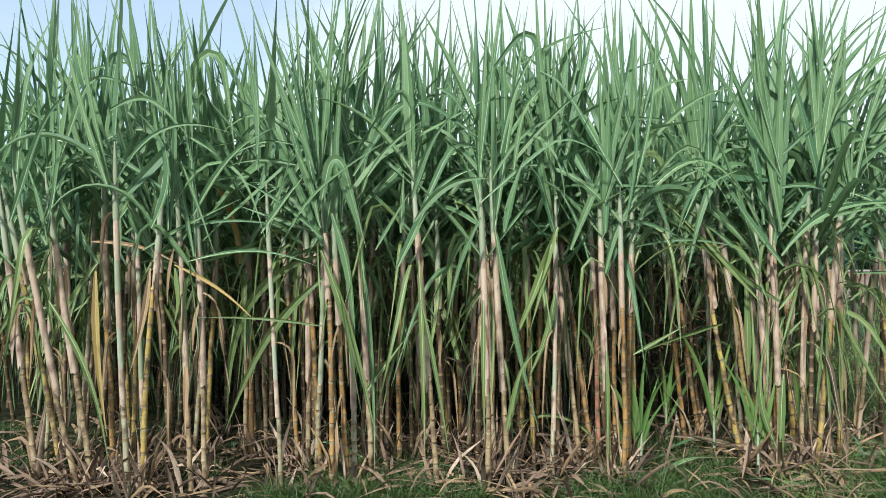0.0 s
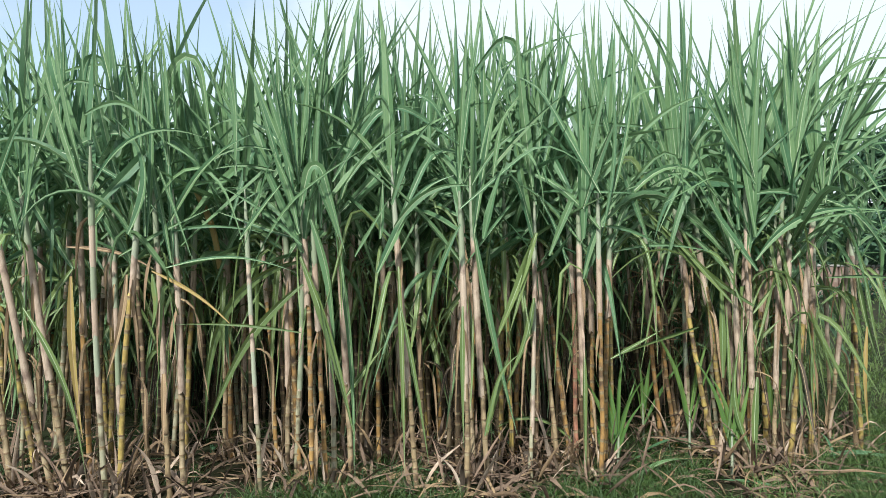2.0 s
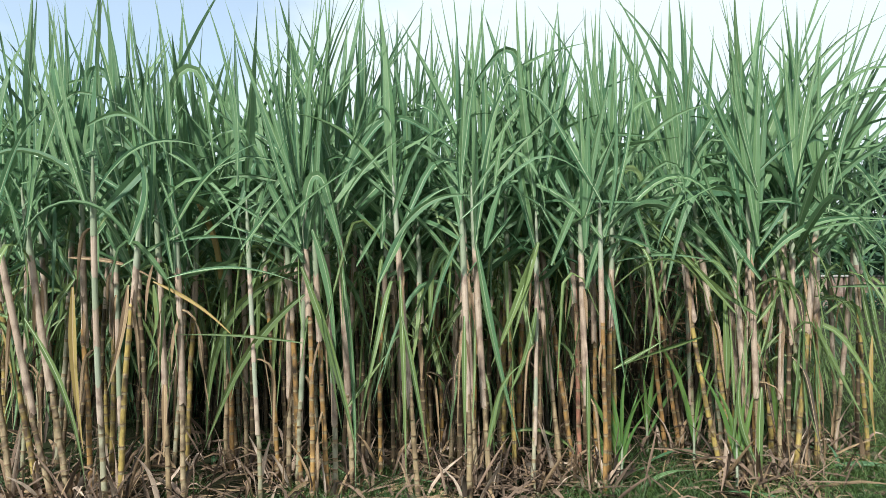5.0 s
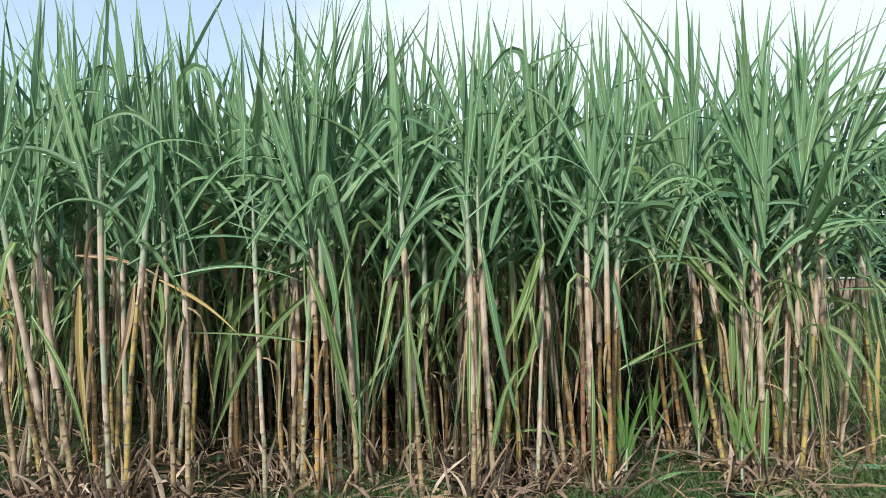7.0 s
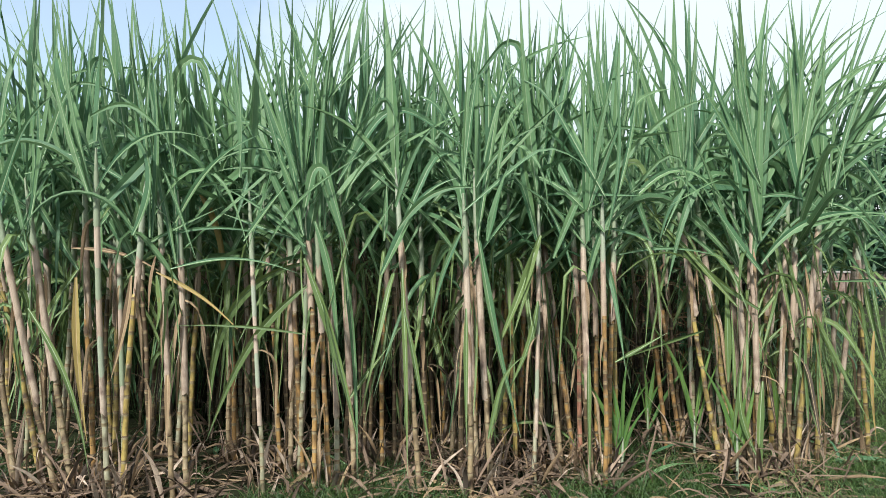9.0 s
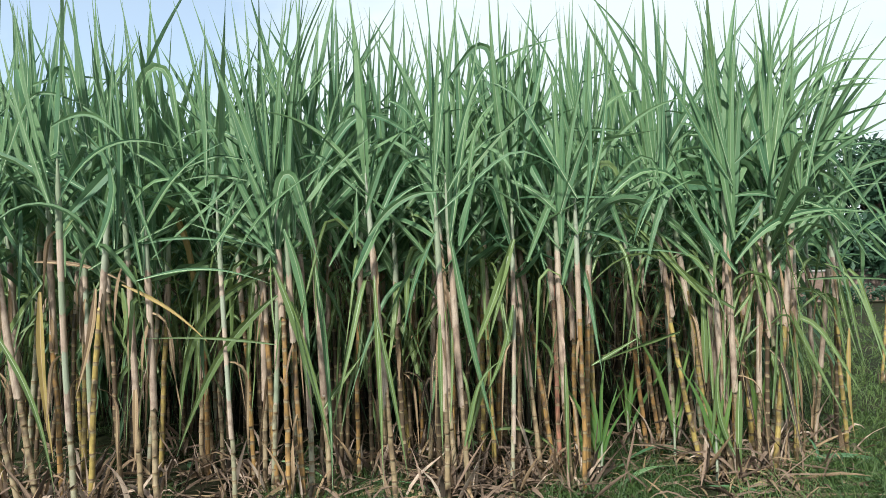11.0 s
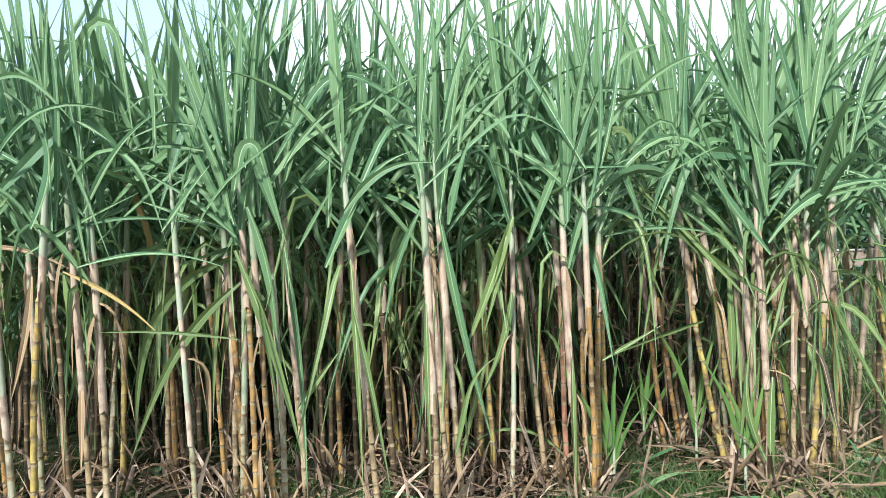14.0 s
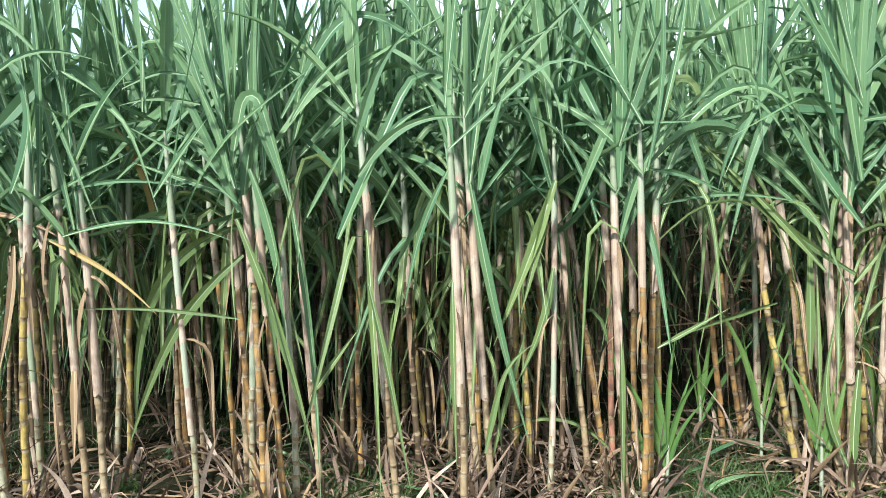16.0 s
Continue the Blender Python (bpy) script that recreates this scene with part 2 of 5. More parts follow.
def sheath_geo(rng, x, y, tx, ty, lo, hi, r, sway, sides=8, ragged=0.02, taper=()):
    """A leaf sheath round the stem. A long one is a stack of sheaths, each one standing out of the one below with a ragged lip."""
    cuts = [lo]
    while not len(taper) and hi - cuts[-1] > 0.34:
        cuts.append(cuts[-1] + rng.uniform(0.15, 0.27))
    cuts.append(hi)
    pieces = []
    for a, b in zip(cuts[:-1], cuts[1:]):
        last = b == hi
        zs = np.linspace(a, b + (0.0 if last else 0.03), 7 if last else 5)
        shape = np.array(taper) if len(taper) else np.array([1.16, 1.14, 1.15, 1.12, 1.08, 1.0, 0.86] if last else [1.16, 1.15, 1.14, 1.12, 1.05])
        v, f, m, uv = tube(stem_line(x, y, tx, ty, zs, sway), r * shape * rng.uniform(0.97, 1.06), sides, [0] * (len(zs) - 1))
        v[:sides, 2] += rng.uniform(-ragged, ragged, sides)
        pieces.append((v, f, m, uv))
    return pieces


SPINDLE = (1.10, 1.08, 1.03, 0.92, 0.76, 0.55, 0.30)      # radii of the green sheath as it narrows into the leaf fan


LIFT = 0.13      # the heights of a cane are counted from the top of the litter, this far over the soil


def part(name, geo, materials, parent, label=""):
    """One mesh of its own under a thing or a part."""
    v, f, slots, uv = geo
    ribbed = "edge" in parent and name.endswith("leaf") and slots.max() == 1
    m = Mesh()
    m.add(*((v, f[slots == 0], slots[slots == 0], uv) if ribbed else geo))
    ob = new(name, m.data(name, materials))
    ob.parent = parent
    if "cane" in parent:
        ob.location.z = LIFT
    if ribbed:
        r = Mesh()
        r.add(v, f[slots == 1], slots[slots == 1] - 1, uv)
        rib = new("midrib", r.data("midrib", materials[1:]))
        rib.parent = ob
    if label:
        ob["label"] = label
    return ob


# ---- the cane plants ----
def crown(rng, x, y, tx, ty, first, count, sway, big=1.0, back=False):
    """The leaves of one cane from the lowest, arching ones to the upright spindle: arguments for blade()."""
    out = []
    plane = rng.uniform(0, 360)
    for i in range(count):
        k = i / max(1, count - 1)
        z = first - 0.08 + 0.52 * k * rng.uniform(0.9, 1.1)
        root = stem_line(x, y, tx, ty, [z], sway)[0]
        head = rng.uniform(15, 165) if back else plane + 180 * (i % 2) + rng.normal(0, 32)
        th0 = 35 + 43 * k + rng.normal(0, 11)
        if k < 0.5:
            th1, fold = rng.choice([-80, -45, 8, 28, 40]) + rng.normal(0, 10), rng.uniform(0.3, 0.8)
        elif k < 0.8:
            th1, fold = rng.choice([-78, -50, -20, 20, 48]) + rng.normal(0, 12), rng.uniform(0.3, 0.8)
        else:
            th1, fold = th0 - rng.uniform(-4, 20), 0.6
        spire = k >= 0.8
        length = (0.85 + 0.45 * math.sin(math.pi * min(1, k * 0.6 + 0.15))) * rng.uniform(0.8, 1.15) * big * (1.15 if spire else 1.0)
        out.append(dict(root=root, heading=head, th0=min(th0, 87), th1=th1, length=length, width=rng.uniform(0.040, 0.076) * big * (1.25 if spire else 1.05), fold=fold,
                        soft=rng.choice([0.025, 0.05, 0.12]), roll=rng.normal(0, 42), twist=rng.normal(0, 70), drift=rng.normal(0, 22)))
    return out


def droop(rng, x, y, tx, ty, sway, z):
    """A long green leaf that has bent over and hangs down across the stalks."""
    root = stem_line(x, y, tx, ty, [z], sway)[0]
    return dict(root=root, heading=rng.uniform(0, 360), th0=rng.uniform(30, 75), th1=-rng.uniform(62, 86), length=rng.uniform(0.8, 1.35), width=rng.uniform(0.030, 0.064),
                fold=rng.uniform(0.08, 0.4), soft=rng.choice([0.02, 0.04, 0.09]), roll=rng.normal(0, 45), twist=rng.normal(0, 110), drift=rng.normal(0, 25))


def arch(rng, x, y, tx, ty, sway, z):
    """A narrow leaf that arches sideways along the edge of the field, over its neighbours."""
    root = stem_line(x, y, tx, ty, [z], sway)[0] + np.array([0, -rng.uniform(0.0, 0.12), 0])
    th0 = rng.uniform(38, 74)
    return dict(root=root, heading=rng.choice([0, 180]) + rng.normal(0, 22), th0=th0, th1=th0 - rng.choice([15, 45, 75, 130]) + rng.normal(0, 8), length=rng.uniform(0.65, 1.2), width=rng.uniform(0.028, 0.052),
                fold=rng.uniform(0.4, 0.8), soft=rng.choice([0.04, 0.1, 0.2]), roll=rng.normal(75, 30), twist=rng.normal(0, 40), drift=rng.normal(0, 12))


def hang(rng, x, y, tx, ty, sway, z):
    """A dead leaf that hangs down along the cane."""
    root = stem_line(x, y, tx, ty, [z], sway)[0]
    return dict(root=root, heading=rng.uniform(0, 360), th0=rng.uniform(-62, 8), th1=-rng.uniform(78, 89), length=rng.uniform(0.4, 0.85), width=rng.uniform(0.018, 0.042),
                fold=rng.uniform(0.08, 0.2), soft=0.05, roll=rng.normal(0, 50), twist=rng.normal(0, 140), drift=rng.normal(0, 20))


TONES = {"yellow": "olive-yellow ringed stalk", "orange": "orange-brown ringed stalk", "pale": "pale sheathed stalk", "brown": "brown shade-darkened stalk",
         "red": "reddish stalk", "green": "pale green waxy stalk"}
SERIAL = [0]
FEET = []


def cane(x, y, tx, ty, tone="yellow", sheath=1.05, first=1.45, leaves=8, r=0.0165, dead=1, sway=0.0, big=1.0, group="canes at the edge of the field"):
    """One sugarcane, with its ringed culm, sheaths and leaves. It stands at (x, y) and leans to (tx, ty) at 1.5 m."""
    SERIAL[0] += 1
    rng = np.random.default_rng(1000 + SERIAL[0])
    thing = new("sugarcane")
    thing.location = (x, y, 0)
    tx, ty, ox, oy, r = tx - x, ty - y, 0.0, 0.0, r * 1.24
    thing["cane"] = (tx, ty, sway)
    if group == "canes at the edge of the field":
        thing["edge"] = 1
    part("culm", culm_geo(rng, ox, oy, tx, ty, max(sheath + 0.12, 0.5), r, sway), [CULM[tone], SCAR, WAX], thing)
    mid = first + 0.05
    if mid - sheath > 0.12:
        slim = 0.86 if tone == "green" else 1.0
        for i, geo in enumerate(sheath_geo(rng, ox, oy, tx, ty, sheath, mid, r * slim, sway)):
            fresh = tone == "green" and i % 2 == 1
            part("sheath", geo, [SHEATH_GREEN if fresh else SHEATH_PALE], thing, "waxy pale green sheath" if fresh else "papery dry sheath")
    part("green_sheath", sheath_geo(rng, ox, oy, tx, ty, mid - 0.1, first + 0.42, r * 0.98, sway, taper=SPINDLE)[0], [SHEATH_GREEN], thing, "waxy green leaf sheath")
    edge = group == "canes at the edge of the field"
    for a in crown(rng, ox, oy, tx, ty, first, max(4, leaves - 2) if edge else leaves, sway, big, edge):
        part("leaf", blade(**a), [LEAF, RIB], thing)
    for i in range(2 if edge else 1):
        part("leaf", blade(**arch(rng, ox, oy, tx, ty, sway, first + rng.uniform(-0.15, 0.45))), [LEAF, RIB], thing)
    for i in range(int(rng.integers(1, 3)) if edge else 3):
        a = droop(rng, ox, oy, tx, ty, sway, first - rng.uniform(0.0, 0.45))
        a["width"] *= 0.72 if edge else 1.0
        part("leaf", blade(**a), [OLDLEAF if i < 2 else LEAF, RIB], thing)
    for i in range(int(rng.integers(0, 3)) if tone != "green" else 0):
        z = rng.uniform(0.6, 1.0) * first
        root = stem_line(ox, oy, tx, ty, [z], sway)[0] + np.array([rng.normal(0, 0.006), -r * 1.1, 0])
        part("loose_sheath", blade(root, rng.uniform(200, 340), rng.uniform(-88, -70), -rng.uniform(78, 94), rng.uniform(0.2, 0.5), rng.uniform(0.022, 0.036), 0.5, 0.2, rng.normal(0, 25), rng.normal(0, 60), 0, 9, False),
             [SHEATH_PALE if i else DRY], thing, "loose papery sheath peeling off the stalk")
    inside = group == "canes inside the field"
    for i in range(7 if inside else 0):
        a = droop(rng, ox, oy, tx, ty, sway, rng.uniform(0.6, 1.6))
        a["width"], a["length"] = a["width"] * (0.75 if inside else 1.05), a["length"] * 0.75
        part("leaf", blade(**a), [OLDLEAF, RIB], thing)
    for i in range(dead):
        # dead leaves of inner canes get the sheath colour with shade painted in
        shaded = group == "canes inside the field"
        part("dead_leaf", blade(**hang(rng, ox, oy, tx, ty, sway, rng.uniform(0.35, 1.0) * first)), [SHADE_SHEATH if shaded else DRY, DRYRIB], thing, "dry tan leaf hanging down")
    if group == "canes at the edge of the field":
        FEET.append((x, y))
        for i in range(int(rng.integers(3, 7))):
            ang, off = rng.uniform(0, 6.28), rng.uniform(0.015, 0.05)
            up = rng.uniform(55, 86)
            # each third one has the sheath colour that was darkened for shade
            part("basal_leaf", blade((math.cos(ang) * off, math.sin(ang) * off, -0.14), math.degrees(ang) + rng.normal(0, 40), up, up - rng.choice([5, 30, 110]), rng.uniform(0.16, 0.58), rng.uniform(0.020, 0.046),
                                     rng.uniform(0.4, 0.8), rng.choice([0.03, 0.1]), rng.normal(0, 50), rng.normal(0, 60), 0, 7, False), [SHEATH_PALE if i % 3 == 0 else DRY if i % 3 == 1 else SHADE_SHEATH], thing, "withered tan leaf at the foot of the stalk")
    return tagged(thing, "tall green sugarcane with " + TONES[tone] + " rooted in leaf litter", "sugarcane", group)


def extra(thing, x, z, th0, th1, length, width, fold=0.5, y=0.0, soft=0.09, roll=75.0, twist=10.0, drift=0.0, mat="leaf", cut=False):
    """One more leaf of a cane, rooted at height z, x to the side and y off the cane's foot; it bends across the front of the field."""
    mats, name = {"leaf": ([OLDLEAF if z < 1.2 or z < 1.55 and th1 < -30 else LEAF, RIB], "leaf"), "dry": ([DRY, DRYRIB], "dead_leaf"), "yellow": ([YELLOWLEAF, DRYRIB], "yellow_leaf")}[mat]
    part(name, blade((x, y, z), 0.0, th0, th1, length, width * 0.86, fold, soft, roll, twist, drift, 30, True, cut), mats, thing)


# ---- canes along the edge of the field, by their places ----
c00 = cane(-2.231, 4.25, -2.488, 4.25, "pale", 0.60, 1.46, 8, 0.0154, 1, -0.011)
c01 = cane(-2.303, 4.20, -2.611, 4.15, "pale", 0.48, 1.46, 8, 0.0142, 0, -0.011)
c02 = cane(-2.441, 4.30, -2.780, 4.27, "yellow", 1.15, 1.38, 5, 0.0150, 0, 0.011)
c03 = cane(-2.655, 4.35, -2.875, 4.34, "pale", 0.62, 1.38, 5, 0.0155, 1, -0.000)
c04 = cane(-2.789, 4.70, -2.809, 4.71, "green", 0.36, 1.44, 8, 0.0122, 2, 0.009)
c05 = cane(-2.214, 4.50, -2.313, 4.54, "orange", 0.85, 1.62, 8, 0.0147, 0, -0.007)
c06 = cane(-1.949, 4.15, -1.998, 4.09, "green", 0.42, 1.62, 8, 0.0146, 2, -0.012)
c07 = cane(-1.877, 4.20, -1.771, 4.16, "yellow", 1.02, 1.43, 8, 0.0143, 2, -0.004)
c08 = cane(-1.780, 4.40, -1.869, 4.36, "brown", 1.25, 1.38, 8, 0.0126, 0, -0.001)
c09 = cane(-1.602, 4.25, -1.684, 4.23, "pale", 0.60, 1.48, 8, 0.0137, 2, 0.007)
c10 = cane(-1.506, 4.25, -1.566, 4.22, "pale", 0.52, 1.38, 8, 0.0145, 2, 0.010)
c11 = cane(-1.744, 4.90, -1.687, 4.88, "yellow", 0.90, 1.38, 8, 0.0155, 0, 0.011)
c12 = cane(-1.840, 5.60, -1.913, 5.61, "brown", 1.14, 1.38, 8, 0.0145, 2, 0.006)
c13 = cane(-1.442, 5.00, -1.476, 5.00, "orange", 1.01, 1.38, 8, 0.0148, 0, -0.007)
c14 = cane(-1.016, 4.20, -1.109, 4.22, "green", 0.35, 1.38, 5, 0.0123, 2, -0.003)
c15 = cane(-1.065, 4.80, -1.174, 4.79, "orange", 1.05, 1.38, 8, 0.0133, 1, 0.007)
c16 = cane(-0.957, 4.70, -0.999, 4.71, "pale", 0.48, 1.48, 8, 0.0151, 0, 0.012)
c17 = cane(-0.834, 4.50, -0.931, 4.46, "orange", 1.03, 1.38, 8, 0.0151, 2, 0.005)
c18 = cane(-0.714, 4.25, -0.768, 4.26, "orange", 1.06, 1.51, 8, 0.0139, 1, 0.011)
c19 = cane(-0.623, 4.30, -0.701, 4.24, "orange", 0.92, 1.38, 8, 0.0139, 1, -0.002)
c20 = cane(-0.588, 4.40, -0.675, 4.45, "green", 0.35, 1.55, 8, 0.0148, 1, 0.012)
c21 = cane(-0.495, 4.50, -0.576, 4.46, "pale", 0.43, 1.62, 8, 0.0155, 0, -0.002)
c22 = cane(-0.547, 5.30, -0.581, 5.34, "brown", 1.05, 1.59, 8, 0.0143, 1, 0.001)
c23 = cane(-0.488, 5.00, -0.497, 5.01, "brown", 1.10, 1.38, 8, 0.0132, 0, -0.009)
c24 = cane(-0.340, 4.80, -0.299, 4.79, "orange", 1.06, 1.38, 8, 0.0135, 0, -0.012)
c25 = cane(-0.161, 5.00, -0.302, 5.05, "pale", 0.43, 1.38, 8, 0.0140, 0, 0.009)
c26 = cane(-0.058, 4.25, -0.181, 4.27, "pale", 0.51, 1.54, 8, 0.0144, 1, -0.004)
c27 = cane(-0.004, 5.10, -0.113, 5.11, "yellow", 1.09, 1.54, 8, 0.0142, 2, 0.006)
c28 = cane(0.011, 5.25, -0.009, 5.27, "brown", 1.17, 1.62, 8, 0.0138, 1, -0.011)
c29 = cane(0.119, 5.40, 0.137, 5.36, "brown", 1.07, 1.38, 8, 0.0123, 0, -0.011)
c30 = cane(0.320, 4.60, 0.246, 4.65, "pale", 0.44, 1.62, 8, 0.0148, 2, -0.003)
c31 = cane(0.261, 4.25, 0.218, 4.28, "pale", 0.49, 1.38, 5, 0.0150, 1, 0.011)
c32 = cane(0.395, 4.40, 0.310, 4.38, "pale", 0.48, 1.55, 8, 0.0151, 0, -0.006)
c33 = cane(0.151, 5.00, 0.213, 5.03, "pale", 0.62, 1.38, 8, 0.0145, 2, 0.001)
c34 = cane(0.609, 4.90, 0.557, 4.85, "yellow", 0.97, 1.50, 8, 0.0145, 0, 0.001)
c35 = cane(0.658, 5.10, 0.683, 5.04, "orange", 0.96, 1.38, 8, 0.0152, 0, 0.001)
c36 = cane(0.924, 4.85, 0.760, 4.88, "pale", 0.51, 1.58, 8, 0.0148, 2, 0.002)
c37 = cane(1.034, 5.00, 0.819, 4.97, "orange", 0.96, 1.50, 8, 0.0145, 1, 0.001)
c38 = cane(1.057, 4.80, 1.011, 4.86, "red", 1.11, 1.50, 8, 0.0139, 1, 0.011)
c39 = cane(1.066, 4.50, 1.014, 4.47, "pale", 0.46, 1.49, 8, 0.0143, 2, -0.011)
c40 = cane(1.189, 4.90, 1.181, 4.94, "orange", 0.83, 1.38, 8, 0.0134, 0, 0.005)
c41 = cane(1.147, 4.45, 1.120, 4.41, "orange", 0.90, 1.43, 8, 0.0129, 0, 0.004)
c42 = cane(1.212, 4.60, 1.238, 4.59, "orange", 0.97, 1.38, 8, 0.0143, 0, -0.000)
c43 = cane(1.275, 4.70, 1.280, 4.73, "yellow", 1.13, 1.62, 8, 0.0136, 0, -0.006)
c44 = cane(1.953, 5.40, 1.718, 5.35, "orange", 0.88, 1.50, 8, 0.0137, 1, -0.003)
c45 = cane(2.042, 5.60, 1.886, 5.55, "brown", 1.08, 1.48, 8, 0.0117, 2, -0.007)
c46 = cane(2.052, 4.85, 1.832, 4.91, "yellow", 0.99, 1.62, 8, 0.0148, 1, -0.006)
c47 = cane(2.168, 4.95, 1.953, 4.90, "yellow", 1.05, 1.51, 8, 0.0158, 2, 0.008)
c48 = cane(2.289, 4.75, 2.236, 4.73, "pale", 0.49, 1.62, 8, 0.0153, 2, 0.000)
c49 = cane(2.226, 4.75, 2.147, 4.79, "pale", 0.41, 1.38, 8, 0.0153, 1, -0.000)
c50 = cane(2.588, 5.20, 2.536, 5.18, "yellow", 0.98, 1.56, 8, 0.0158, 0, -0.002)
c51 = cane(2.801, 5.60, 2.858, 5.55, "orange", 0.93, 1.49, 8, 0.0138, 2, -0.005)
c52 = cane(2.478, 4.85, 2.537, 4.85, "pale", 0.44, 1.62, 8, 0.0132, 2, -0.011)
c53 = cane(2.596, 4.85, 2.730, 4.81, "yellow", 0.92, 1.62, 8, 0.0158, 1, -0.003)
c54 = cane(2.842, 5.40, 2.962, 5.39, "green", 0.44, 1.38, 8, 0.0123, 0, -0.012)
c55 = cane(2.791, 4.95, 2.836, 4.97, "yellow", 0.90, 1.38, 8, 0.0158, 2, -0.006)
c56 = cane(3.543, 6.00, 3.534, 6.05, "pale", 0.51, 1.38, 8, 0.0137, 0, -0.010)
c57 = cane(3.248, 5.50, 3.408, 5.49, "pale", 0.52, 1.58, 8, 0.0136, 2, 0.006)
c58 = cane(3.318, 5.20, 3.241, 5.18, "yellow", 1.07, 1.38, 8, 0.0136, 0, -0.003)
c59 = cane(3.481, 5.60, 3.527, 5.58, "brown", 1.21, 1.38, 5, 0.0141, 1, -0.001)
c60 = cane(-2.226, 4.80, -2.273, 4.85, "yellow", 0.90, 1.38, 8, 0.0141, 2, 0.001)
c61 = cane(-2.010, 4.50, -2.089, 4.54, "green", 0.34, 1.38, 5, 0.0137, 1, -0.006)
c62 = cane(-2.068, 5.20, -2.081, 5.20, "brown", 1.12, 1.38, 5, 0.0144, 0, -0.009)
c63 = cane(-1.492, 5.00, -1.500, 5.00, "pale", 0.59, 1.38, 5, 0.0144, 2, 0.009)
c64 = cane(-1.035, 4.90, -1.083, 4.87, "brown", 1.07, 1.38, 8, 0.0132, 0, 0.008)
c65 = cane(-0.854, 4.50, -0.818, 4.44, "green", 0.29, 1.38, 8, 0.0144, 1, 0.012)
c66 = cane(-0.469, 5.20, -0.425, 5.16, "brown", 1.29, 1.38, 8, 0.0137, 1, -0.007)
c67 = cane(0.088, 5.30, 0.039, 5.25, "orange", 0.93, 1.38, 8, 0.0128, 1, -0.008)
c68 = cane(0.318, 4.90, 0.337, 4.87, "orange", 0.88, 1.38, 5, 0.0152, 1, -0.012)
c69 = cane(0.698, 4.50, 0.720, 4.55, "green", 0.20, 1.38, 8, 0.0122, 2, 0.008)
c70 = cane(1.874, 5.50, 1.708, 5.47, "orange", 0.83, 1.38, 5, 0.0155, 0, 0.002)
c71 = cane(2.167, 5.70, 2.119, 5.68, "green", 0.24, 1.38, 8, 0.0149, 0, 0.002)
c72 = cane(2.340, 5.70, 2.247, 5.73, "brown", 1.18, 1.38, 8, 0.0125, 2, 0.002)
c73 = cane(2.446, 5.40, 2.361, 5.42, "pale", 0.40, 1.39, 8, 0.0154, 2, -0.000)
c74 = cane(-2.663, 4.90, -2.788, 4.88, "pale", 0.56, 1.44, 8, 0.0138, 0, -0.010)
c75 = cane(-1.338, 5.00, -1.386, 4.97, "pale", 0.54, 1.38, 8, 0.0135, 1, 0.010)
c76 = cane(-0.253, 4.90, -0.285, 4.92, "brown", 1.19, 1.38, 5, 0.0124, 2, 0.010)
c77 = cane(0.511, 5.10, 0.521, 5.11, "pale", 0.60, 1.38, 8, 0.0140, 2, 0.002)
c78 = cane(1.851, 5.90, 1.690, 5.90, "brown", 1.05, 1.38, 5, 0.0138, 0, 0.006)
c79 = cane(2.415, 5.10, 2.462, 5.16, "orange", 0.85, 1.38, 8, 0.0133, 1, -0.005)
extra(c65, 0.032, 1.35, -169, -90, 1.37, 0.080, 0.28, -0.08, 0.2, 64, -9, 1)
extra(c18, -0.043, 1.21, -142, -110, 1.17, 0.069, 0.32, -0.05, 0.2, 74, -12, -6)
extra(c61, -0.078, 1.49, 44, 2, 1.00, 0.061, 0.52, -0.15, 0.2, 108, 21, -1)
extra(c04, -0.026, 1.95, 10, -51, 1.32, 0.076, 0.46, -0.06, 0.1, 77, 1, -2)
extra(c11, 0.072, 1.90, -54, -83, 0.65, 0.059, 0.43, -0.14, 0.2, 97, 20, -0, "yellow", True)
extra(c05, -0.087, 1.30, -127, -109, 0.97, 0.073, 0.33, -0.08, 0.2, 106, 19, -6)
extra(c05, -0.086, 1.30, 122, 122, 0.84, 0.062, 0.48, -0.08, 0.2, 93, 16, 7)
extra(c35, 0.031, 1.85, 174, 243, 2.15, 0.091, 0.35, -0.05, 0.1, 69, -4, 1)
extra(c77, 0.010, 1.40, 91, 253, 1.00, 0.106, 0.55, -0.14, 0.022, 88, 1, -4)
extra(c68, 0.020, 1.49, 100, 104, 0.75, 0.094, 0.41, -0.13, 0.2, 89, 22, -5)
extra(c32, -0.088, 1.55, -81, -75, 1.34, 0.064, 0.48, -0.06, 0.2, 78, -9, -1)
extra(c69, 0.023, 1.54, -108, -113, 0.87, 0.076, 0.36, -0.07, 0.2, 95, 16, -8)
extra(c40, -0.008, 1.40, 76, -74, 1.46, 0.093, 0.50, -0.16, 0.022, 65, -10, -0)
extra(c48, -0.066, 1.87, 170, 258, 0.93, 0.099, 0.55, -0.10, 0.1, 71, 11, 5)
extra(c48, -0.037, 1.05, 148, 124, 1.42, 0.061, 0.37, -0.08, 0.2, 68, 1, -6)
extra(c48, -0.045, 1.29, 128, 118, 0.91, 0.068, 0.47, -0.16, 0.2, 103, 17, -1)
extra(c48, -0.048, 1.36, 56, -8, 1.05, 0.057, 0.39, -0.14, 0.2, 80, -2, -6)
extra(c79, 0.056, 1.77, 57, -21, 1.01, 0.062, 0.46, -0.05, 0.2, 94, -15, 7)
extra(c39, -0.052, 1.50, 91, 93, 1.16, 0.073, 0.51, -0.12, 0.2, 89, 20, -3)
